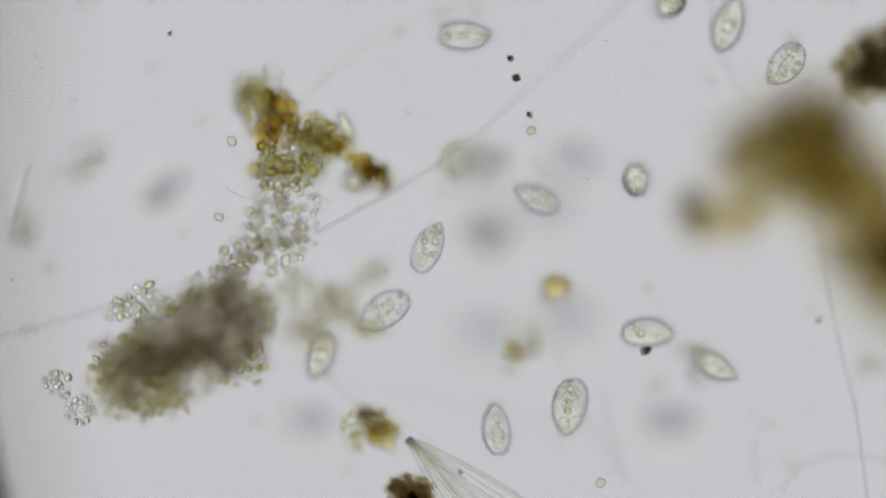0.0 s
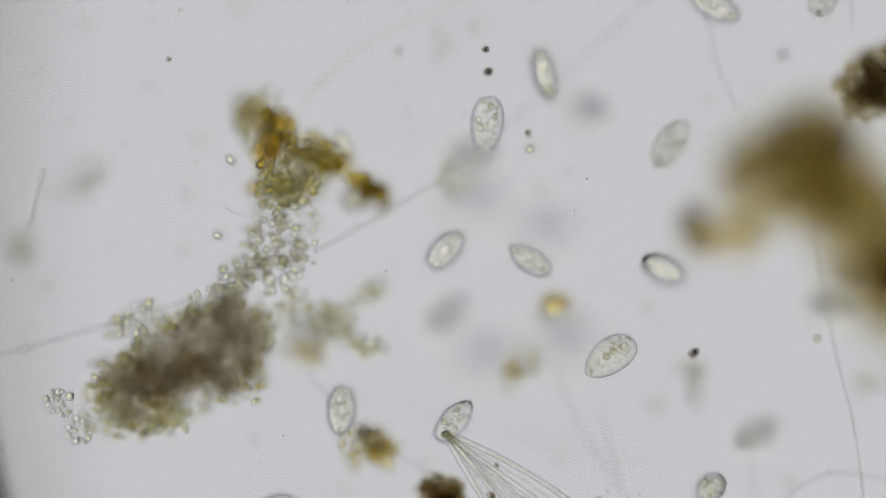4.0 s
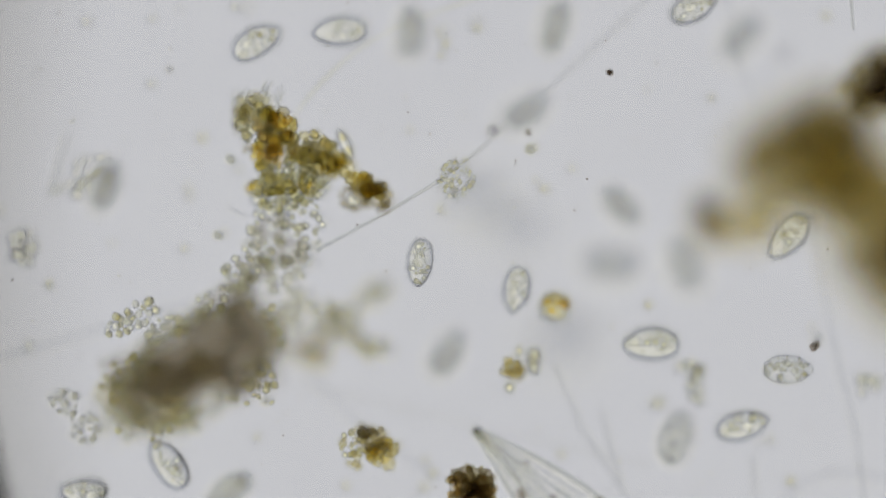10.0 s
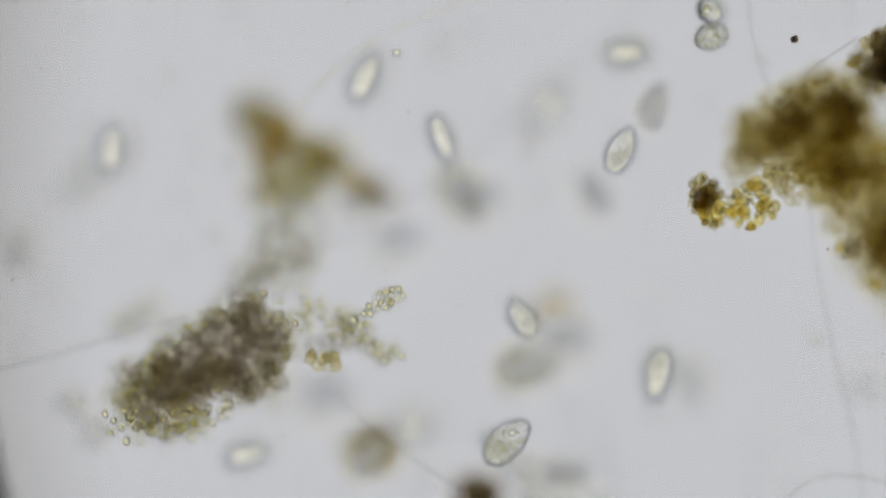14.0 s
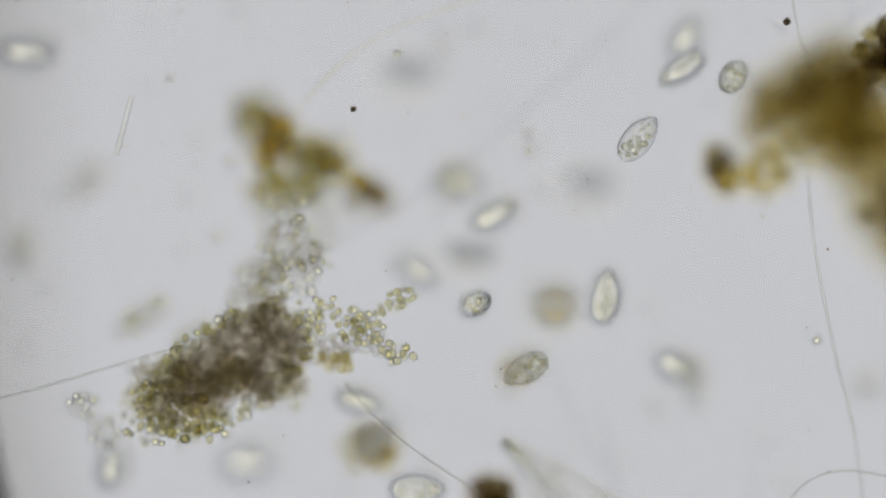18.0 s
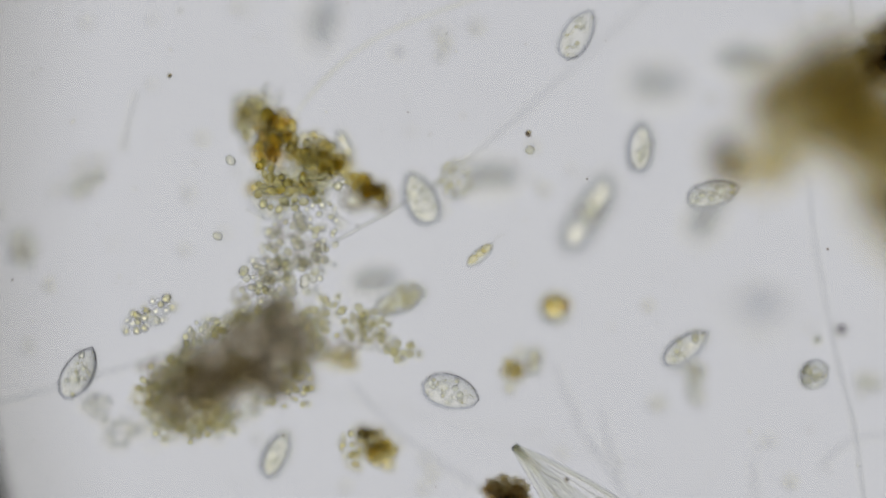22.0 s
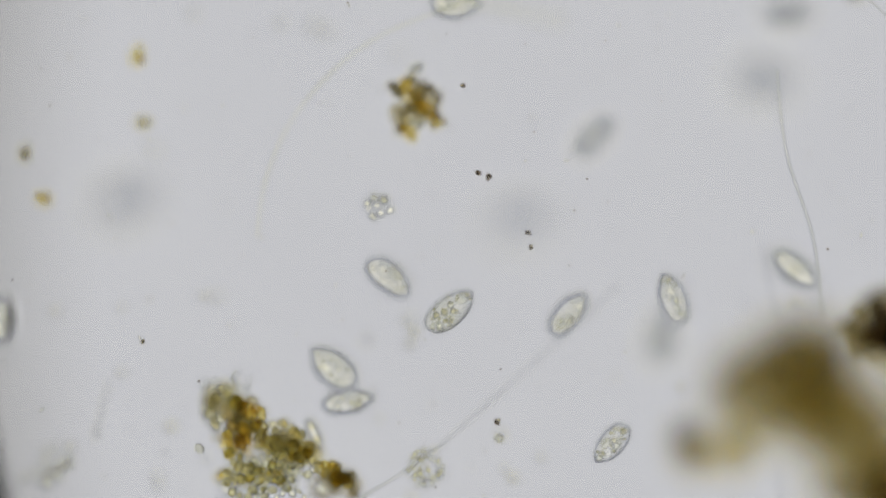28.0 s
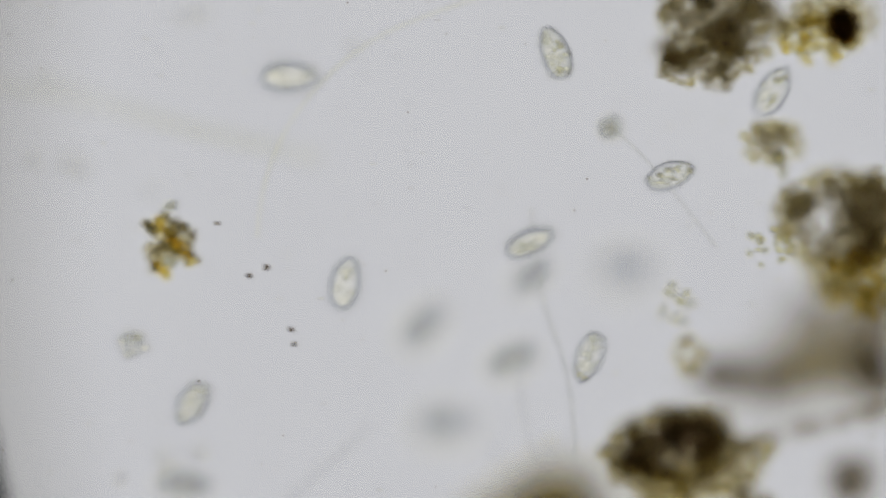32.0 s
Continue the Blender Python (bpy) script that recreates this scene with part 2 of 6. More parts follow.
# ---- ciliates ----
def ciliate(seed, size):
    rnd = random.Random(seed)
    L, W = 98 * U * size, rnd.uniform(54, 61) * U * size
    root = thing("ciliate", rnd.choice(("clear oval ciliate with granular insides swimming in the water", "glassy egg-shaped ciliate with small vacuoles in open water",
                                        "pale lemon-shaped ciliate with round food vacuoles")), "ciliate", "swimming ciliates")
    body = part("body", lathe(L, W, W * 0.8, rnd.uniform(0.15, 0.8), rnd.uniform(-0.15, 0.15), rnd.uniform(-0.05, 0.05), ribs=0.012), rnd.choice((M_BODY, M_BODY, M_BODY_B)), root, "clear thin cell membrane")
    spots = []

    def place(r, tries=60):
        for _ in range(tries):
            x = rnd.uniform(-0.40, 0.40) * L
            lim = W / 2 * math.sqrt(max(0, 1 - (2 * x / L) ** 2)) * 0.86 - r
            if lim <= 0:
                continue
            a, q = rnd.uniform(0, 2 * math.pi), math.sqrt(rnd.random()) * lim
            p = Vector((x, math.cos(a) * q, math.sin(a) * q * 0.8))
            if all((p - s).length > r + t for s, t in spots):
                spots.append((p, r))
                return Matrix.Translation(p)
        return None
    m = place(rnd.uniform(9, 12) * U)
    if m:
        part("nucleus", lump(spots[-1][1], 0.08, 1.5, 2, seed, (1.2, 1, 0.9)), M_NUCLEUS, root, "pale grey granular nucleus", m)
    m = place(rnd.uniform(5, 8) * U)
    if m:
        part("vacuole", lump(spots[-1][1], 0.02, 1, 3, seed), M_VACUOLE, root, "bright round clear vacuole", m)
    for i in range(rnd.randint(13, 19)):
        r = rnd.choice((rnd.uniform(2.5, 4.5), rnd.uniform(3.5, 7.0))) * U
        m = place(r)
        if m:
            part("food_vacuole", lump(r, 0.12, 1.5, 2, seed + i), rnd.choice((M_FOOD, M_FOOD, M_VACUOLE, M_VACUOLE, M_NUCLEUS)), root, "", m)
    bm = bmesh.new()
    for i in range(32):
        x = rnd.uniform(-0.43, 0.43) * L
        lim = W / 2 * math.sqrt(max(0, 1 - (2 * x / L) ** 2)) * 0.8
        a, q = rnd.uniform(0, 2 * math.pi), math.sqrt(rnd.random()) * lim
        geo = bmesh.ops.create_icosphere(bm, subdivisions=1, radius=rnd.uniform(1.2, 2.6) * U)
        bmesh.ops.translate(bm, vec=Vector((x, math.cos(a) * q, math.sin(a) * q * 0.8)), verts=geo["verts"])
    tagged(part("granules", bm, M_FOOD, root, "fine grainy cell contents"), kind="stuff")
    bm = bmesh.new()
    for i in range(70):
        s = rnd.uniform(-0.96, 0.96)
        a = rnd.uniform(0, 2 * math.pi)
        r = math.sqrt(1 - s * s)
        p = Vector((s * L / 2, math.cos(a) * r * W / 2 * 0.93, math.sin(a) * r * W * 0.43 * 0.93))
        n = Vector((s * 0.5 - 0.35, math.cos(a) * r, math.sin(a) * r)).normalized()
        n = (n + Vector((rnd.uniform(-0.3, 0.3), rnd.uniform(-0.3, 0.3), 0))).normalized()
        t = n.orthogonal().normalized() * 0.45 * U
        b = n.cross(t)
        ring = [bm.verts.new(p + t), bm.verts.new(p - t * 0.5 + b * 0.87), bm.verts.new(p - t * 0.5 - b * 0.87)]
        tip = bm.verts.new(p + n * rnd.uniform(7, 13) * U)
        for j in range(3):
            bm.faces.new((ring[j], ring[(j + 1) % 3], tip))
    tagged(part("cilia", bm, M_HAIR, root, "fine hair-like cilia"), kind="stuff")
    return root


def flagellate():
    """A small green swimmer."""
    root = thing("flagellate", "small narrow yellow-green flagellate swimming in the water", "flagellate")
    part("body", lathe(62 * U, 24 * U, 22 * U, 0.5, 0.4), M_BODY_B, root, "clear narrow body")
    for dx in (-15, 2, 16):
        part("chloroplast", lump(8 * U, 0.2, 1.5, 2, dx, (1.3, 0.9, 0.8)), M_OLIVE, root, "yellow-green chloroplast", Matrix.Translation((dx * U, 2 * U, 0)))
    part("flagellum", tube([Vector((30 * U, 0, 0)), Vector((44 * U, 5 * U, 0)), Vector((60 * U, -3 * U, 0))], 0.6 * U), M_HAIR, root)
    return root


# ---- debris ----
def bead_meshes(mat, name, rough, sub, n=4, squash=(1, 1, 0.9), freq=1.5):
    return [mesh_of(lump(1.0, rough, freq, sub, 11 * i + 3, squash), mat, name) for i in range(n)]


BEADS = bead_meshes(M_BEAD, "bead", 0.06, 3)
DROPS = bead_meshes(M_DROP, "bead", 0.06, 3)
BEADS_Y = bead_meshes(M_BEAD_Y, "bead", 0.08, 3)
GRAINS = bead_meshes(M_GRAIN, "grain", 0.25, 3, 5)
DARKS = bead_meshes(M_SPECK, "grain", 0.35, 3, 4)
OLIVES = bead_meshes(M_OLIVE, "grain", 0.30, 3, 5)
AMBERS = bead_meshes(M_AMBER, "grain", 0.30, 3, 5)
RUSTS = bead_meshes(M_RUST, "grain", 0.32, 3, 5)
BROWNS = bead_meshes(M_BROWN, "grain", 0.35, 3, 5)
MURKS = {"gold": bead_meshes(M_MURK_GOLD, "lump", 0.5, 4, 6, (1, 1, 0.8), 2.3), "grey": bead_meshes(M_MURK_GREY, "lump", 0.42, 4, 6, (1, 1, 0.8), 2.3), "olive": bead_meshes(M_MURK_OLIVE, "lump", 0.5, 4, 6, (1, 1, 0.8), 2.3), "dark": bead_meshes(M_MURK_DARK, "lump", 0.55, 4, 6, (1, 1, 0.8), 2.5),
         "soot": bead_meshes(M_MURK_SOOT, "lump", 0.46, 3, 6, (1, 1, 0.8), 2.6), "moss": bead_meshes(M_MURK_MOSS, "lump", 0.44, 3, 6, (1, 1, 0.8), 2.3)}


def ball(meshes, rnd, p, r, parent, stretch=0.25):
    m = Matrix.LocRotScale(p, Euler((rnd.uniform(0, 6), rnd.uniform(0, 6), rnd.uniform(0, 6))), Vector((r * rnd.uniform(1 - stretch, 1 + stretch), r, r * rnd.uniform(1 - stretch, 1))))
    data = rnd.choice(meshes)
    return part(data.name.split(".")[0], data, None, parent, m=m)


def heap(root, rnd, at, n, meshes, r, spread, z, turn=0, shell=0.0, stretch=0.25):
    """n pieces of radius r[0] to r[1] over an oval patch at `at`, with the levels z[0] to z[1]; shell keeps them to its edge.
    Small pieces keep clear of one another, lumps run into one another."""
    c, s = math.cos(radians(turn)), math.sin(radians(turn))
    apart = 0.0 if meshes[0].name.startswith("lump") else 0.9
    laid = []
    for _ in range(n):
        size = rnd.uniform(*r) * U
        for _ in range(14):
            a, q = rnd.uniform(0, 2 * math.pi), math.sqrt(rnd.uniform(shell * shell, 1))
            x, y = math.cos(a) * q * spread[0], math.sin(a) * q * spread[1]
            p = plan(at[0] + c * x + s * y, at[1] - s * x + c * y, rnd.uniform(*z))
            if all((p - o).length > apart * (size + k) for o, k in laid):
                break
        laid.append((p, size))
        ball(meshes, rnd, p, size, root, stretch)


def upper_clump():
    rnd = random.Random(21)
    root = thing("debris_clump", "orange-brown clump of rotting plant bits with pale grains", "debris")
    heap(root, rnd, (456, 182), 32, GRAINS, (7, 13), (33, 42), (-8, 30), 20)
    heap(root, rnd, (452, 180), 3, MURKS["olive"], (14, 22), (24, 32), (0, 30), 20)
    heap(root, rnd, (455, 172), 14, OLIVES, (8, 13), (34, 40), (-5, 30))
    heap(root, rnd, (500, 190), 7, BROWNS, (9, 15), (26, 22), (0, 30))
    heap(root, rnd, (495, 190), 7, AMBERS, (9, 15), (26, 28), (15, 50))
    heap(root, rnd, (484, 235), 4, BROWNS, (8, 14), (22, 26), (0, 30), 60)
    heap(root, rnd, (490, 208), 11, RUSTS, (6, 12), (38, 44), (-6, 40))
    heap(root, rnd, (478, 240), 8, RUSTS, (5, 9), (30, 26), (-8, 10))
    heap(root, rnd, (440, 205), 10, BROWNS, (3, 6), (26, 36), (-8, 12))
    heap(root, rnd, (452, 165), 34, BEADS_Y, (3, 6), (38, 40), (-12, 6))
    heap(root, rnd, (575, 245), 7, MURKS["gold"], (13, 20), (34, 24), (-2, 20), -25)
    heap(root, rnd, (476, 240), 8, AMBERS, (7, 13), (26, 30), (5, 45))
    heap(root, rnd, (492, 212), 2, MURKS["olive"], (16, 26), (26, 34), (0, 35))
    heap(root, rnd, (488, 215), 2, MURKS["moss"], (9, 14), (12, 26), (10, 30))
    heap(root, rnd, (553, 235), 20, OLIVES, (8, 14), (46, 30), (-5, 35), -25)
    heap(root, rnd, (553, 232), 18, GRAINS, (7, 12), (48, 30), (-5, 40), -25)
    heap(root, rnd, (555, 235), 2, MURKS["olive"], (14, 24), (34, 22), (0, 30), -25)
    heap(root, rnd, (545, 235), 2, MURKS["grey"], (14, 22), (40, 20), (10, 40), -25)
    heap(root, rnd, (602, 260), 9, OLIVES, (9, 15), (18, 14), (-5, 25))
    heap(root, rnd, (520, 295), 26, GRAINS, (7, 13), (66, 22), (-5, 20))
    heap(root, rnd, (480, 312), 12, GRAINS, (9, 15), (26, 30), (-5, 20))
    heap(root, rnd, (525, 262), 18, BEADS_Y, (7, 12), (64, 30), (-16, 8))
    heap(root, rnd, (505, 300), 14, AMBERS, (6, 10), (62, 24), (-8, 16))
    heap(root, rnd, (476, 252), 8, BEADS_Y, (6, 10), (16, 24), (46, 58))
    heap(root, rnd, (532, 228), 6, BEADS_Y, (6, 10), (22, 12), (44, 56))
    heap(root, rnd, (590, 254), 9, OLIVES + AMBERS[:2], (6, 10), (22, 18), (42, 56))
    heap(root, rnd, (505, 305), 18, BEADS_Y, (6, 11), (54, 32), (42, 56))
    for i in range(22):
        x = rnd.uniform(412, 510)
        p = plan(x, rnd.uniform(125, 145) + abs(x - 460) * 0.5, rnd.uniform(0, 40))
        part("fibre", tube([p, p + Vector((rnd.uniform(-9, 9) * U, 10 * U, 2 * U)), p + Vector((rnd.uniform(-16, 16) * U, 26 * U, 0))], 1.1 * U), M_THREAD, root)
    tip = thing("debris_clump", "dark brown knobbly clump of rotting plant bits", "debris")
    heap(tip, rnd, (660, 308), 10, BROWNS, (7, 12), (36, 22), (-5, 25), -35)
    heap(tip, rnd, (664, 312), 2, MURKS["moss"], (11, 16), (20, 12), (0, 25), -35)
    heap(tip, rnd, (664, 312), 26, BROWNS, (4, 8), (36, 22), (-10, 10), -35)
    heap(tip, rnd, (672, 318), 4, DARKS, (4, 7), (24, 12), (-6, 10), -35)
    heap(tip, rnd, (646, 296), 12, OLIVES, (7, 12), (34, 18), (0, 40), -35)
    heap(tip, rnd, (650, 298), 12, AMBERS, (6, 10), (30, 16), (20, 54), -35)
    heap(tip, rnd, (628, 318), 2, DROPS, (10, 12), (8, 6), (0, 4), -30)
    heap(tip, rnd, (628, 318), 16, BROWNS, (4, 6), (24, 19), (0, 10), -20, 0.9)
    small = thing("algal_cell", "clear narrow algal cell with yellow-green ends", "alga", at=plan(614, 222, 8))
    small.rotation_euler = (0, 0, radians(-65))
    part("wall", lathe(60 * U, 24 * U, 22 * U, 0.3, 0.3), M_GLASSY, small)
    for dx in (-14, 12):
        part("chloroplast", lump(8 * U, 0.2, 1.5, 2, dx, (1.3, 0.8, 0.8)), M_OLIVE, small, "", Matrix.Translation((dx * U, 0, 0)))


def neck():
    rnd = random.Random(33)
    root = thing("grain_cluster", "loose cluster of clear round grains in a pale slime", "debris")
    heap(root, rnd, (515, 280), 44, BEADS, (5, 8.5), (62, 40), (8, 50), 20)
    heap(root, rnd, (520, 275), 26, GRAINS, (5, 9), (60, 38), (-4, 34))
    heap(root, rnd, (510, 350), 36, BEADS, (5, 8.5), (64, 46), (8, 46))
    heap(root, rnd, (490, 400), 20, GRAINS, (6, 11), (60, 50), (16, 78))
    heap(root, rnd, (478, 415), 4, MURKS["grey"], (16, 28), (56, 46), (30, 85), 30)
    heap(root, rnd, (430, 460), 5, MURKS["grey"], (14, 24), (46, 26), (50, 95), 30)
    heap(root, rnd, (430, 440), 34, BEADS, (5, 8.5), (64, 36), (10, 54), 35)
    heap(root, rnd, (505, 405), 30, BEADS, (5, 8.5), (66, 62), (40, 88), 20)
    part("fibre", tube([plan(400, 333, 55), plan(415, 343, 55), plan(436, 352, 55)], 1.6 * U), M_THREAD, root)
    part("fibre", tube([plan(560, 340, 55), plan(572, 352, 55), plan(586, 360, 55)], 1.2 * U), M_THREAD, root)
    heap(root, rnd, (480, 460), 18, GRAINS, (7, 12), (60, 36), (30, 88))
    return root


def lower_clump():
    rnd = random.Random(45)
    root = thing("debris_clump", "large dark grey-brown oval clump edged with clear round grains", "debris")
    for k in range(9):
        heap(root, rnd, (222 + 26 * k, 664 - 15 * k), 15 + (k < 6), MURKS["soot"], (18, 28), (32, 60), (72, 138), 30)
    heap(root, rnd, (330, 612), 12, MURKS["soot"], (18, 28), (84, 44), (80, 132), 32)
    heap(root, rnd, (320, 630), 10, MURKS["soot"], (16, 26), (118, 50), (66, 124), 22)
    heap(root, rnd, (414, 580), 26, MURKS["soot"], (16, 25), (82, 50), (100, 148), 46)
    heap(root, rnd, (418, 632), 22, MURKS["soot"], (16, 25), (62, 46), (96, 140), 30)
    heap(root, rnd, (270, 652), 14, MURKS["gold"], (14, 22), (130, 60), (60, 132), 26)
    heap(root, rnd, (335, 610), 90, GRAINS, (6, 11), (176, 86), (60, 140), 32, 0.6)
    heap(root, rnd, (330, 622), 80, BEADS_Y, (5, 9), (182, 92), (22, 112), 32, 0.82)
    heap(root, rnd, (215, 645), 40, BEADS_Y, (5, 8.5), (58, 46), (12, 100), 20)
    heap(root, rnd, (250, 680), 46, BEADS_Y, (5, 8.5), (110, 56), (84, 126), 20, 0.4)
    heap(root, rnd, (345, 600), 30, BEADS_Y, (5, 8), (178, 88), (88, 120), 32, 0.86)
    heap(root, rnd, (180, 640), 4, MURKS["grey"], (9, 15), (26, 40), (35, 80), 20)
    heap(root, rnd, (265, 708), 46, BEADS_Y, (5, 10), (72, 26), (50, 124), 8)
    heap(root, rnd, (440, 650), 26, BEADS_Y, (5, 8.5), (34, 44), (14, 74))
    heap(root, rnd, (375, 495), 34, BEADS, (5, 8.5), (70, 26), (14, 84), 35)
    heap(root, rnd, (275, 548), 26, BEADS, (5, 8.5), (48, 20), (6, 60), 32)
    return root


def satellites():
    rnd = random.Random(51)
    a = thing("bead_cluster", "string of clear round beads beside the dark clump", "beads")
    heap(a, rnd, (232, 535), 26, DROPS + BEADS_Y[:2], (6, 9), (52, 22), (15, 45), 32)
    b = thing("bead_cluster", "loose row of tiny clear beads below the dark clump", "beads")
    heap(b, rnd, (105, 680), 22, DROPS, (4, 8), (32, 20), (35, 65), -30)
    heap(b, rnd, (140, 725), 24, DROPS, (4, 8), (30, 26), (35, 65), -30)
    return a, b


def branch():
    rnd = random.Random(57)
    root = thing("grain_cluster", "branching cluster of small clear yellowish grains", "debris")
    heap(root, rnd, (545, 520), 40, BEADS_Y, (5, 8), (62, 34), (70, 110), -20)
    heap(root, rnd, (600, 540), 24, BEADS_Y, (5, 8.5), (30, 30), (80, 115))
    heap(root, rnd, (650, 490), 22, BEADS_Y, (5, 7.5), (42, 16), (95, 125), 30)
    heap(root, rnd, (655, 580), 14, BEADS_Y, (6, 9), (30, 18), (75, 105))
    heap(root, rnd, (545, 595), 14, OLIVES, (7, 11), (34, 15), (105, 130), -15)
    heap(root, rnd, (575, 560), 8, MURKS["grey"], (14, 22), (70, 28), (80, 110), 20)
    return root


def right_clump():
    rnd = random.Random(63)
    root = thing("debris_clump", "large olive-brown clump of rotting plant matter", "debris")
    heap(root, rnd, (1386, 240), 42, MURKS["olive"], (22, 38), (112, 48), (160, 245), 24)
    heap(root, rnd, (1340, 268), 12, MURKS["gold"], (20, 32), (60, 34), (150, 230), 24)
    heap(root, rnd, (1392, 238), 60, OLIVES, (7, 14), (132, 72), (150, 225), 24, 0.72)
    heap(root, rnd, (1400, 235), 26, OLIVES, (8, 14), (105, 58), (145, 220), 24)
    heap(root, rnd, (1480, 280), 22, MURKS["olive"], (24, 40), (76, 62), (165, 245))
    heap(root, rnd, (1300, 315), 8, MURKS["olive"], (16, 26), (36, 34), (140, 190), 30)
    heap(root, rnd, (1550, 400), 34, MURKS["olive"], (28, 46), (150, 74), (160, 250), -62)
    heap(root, rnd, (1510, 380), 38, MURKS["gold"], (24, 42), (150, 66), (150, 240), -60)
    heap(root, rnd, (1430, 340), 16, MURKS["gold"], (18, 30), (64, 34), (145, 210), 14)
    heap(root, rnd, (1520, 400), 56, OLIVES + AMBERS[:2], (8, 15), (178, 92), (150, 235), -62, 0.72)
    heap(root, rnd, (1520, 390), 30, OLIVES, (8, 15), (140, 76), (150, 235), -62)
    heap(root, rnd, (1605, 505), 22, MURKS["olive"], (28, 44), (66, 62), (160, 245))
    heap(root, rnd, (1395, 372), 3, MURKS["gold"], (9, 13), (44, 6), (128, 142), 22)
    heap(root, rnd, (1228, 380), 5, MURKS["dark"], (12, 20), (14, 30), (128, 150), 20)
    heap(root, rnd, (1228, 380), 22, OLIVES, (7, 12), (26, 44), (125, 150), 20, 0.3)
    heap(root, rnd, (1232, 388), 14, AMBERS, (7, 11), (20, 36), (125, 150))
    heap(root, rnd, (1228, 380), 14, BROWNS, (5, 9), (28, 46), (125, 145), 20, 0.7)
    heap(root, rnd, (1308, 390), 34, AMBERS + OLIVES, (7, 13), (44, 38), (125, 150))
    heap(root, rnd, (1305, 390), 26, BROWNS, (3, 5), (48, 40), (120, 150))
    heap(root, rnd, (1365, 340), 18, OLIVES, (8, 14), (56, 24), (125, 160), 20)
    heap(root, rnd, (1365, 345), 4, MURKS["olive"], (18, 26), (46, 16), (130, 160), 20)
    heap(root, rnd, (1475, 215), 3, MURKS["moss"], (14, 20), (20, 28), (140, 170))
    heap(root, rnd, (1560, 395), 4, MURKS["moss"], (12, 20), (32, 70), (140, 190))
    heap(root, rnd, (1392, 218), 5, MURKS["moss"], (16, 24), (40, 26), (150, 230), 10)
    heap(root, rnd, (1482, 468), 3, MURKS["moss"], (15, 19), (8, 8), (135, 150))
    heap(root, rnd, (1690, 250), 16, MURKS["olive"], (26, 44), (80, 60), (110, 170))
    part("fibre", tube([plan(1388, 172, 140), plan(1425, 138, 136), plan(1470, 108, 130), plan(1490, 95, 126)], 2.2 * U), M_THREAD, root)
    part("rod", tube([plan(1340, 140, 105), plan(1315, 120, 100)], 3 * U), M_THREAD, root)
    knob = thing("debris_clump", "dark brown rounded clump with a rough grainy edge", "debris")
    heap(knob, rnd, (1590, 103), 78, MURKS["moss"], (15, 26), (108, 52), (80, 130), 14)
    heap(knob, rnd, (1600, 98), 9, MURKS["dark"], (18, 28), (74, 30), (90, 125), 14)
    heap(knob, rnd, (1590, 102), 60, OLIVES, (5, 10), (118, 58), (80, 130), 14, 0.78)
    heap(knob, rnd, (1590, 102), 30, BROWNS, (4, 8), (118, 58), (80, 130), 14, 0.78)
    return root, knob


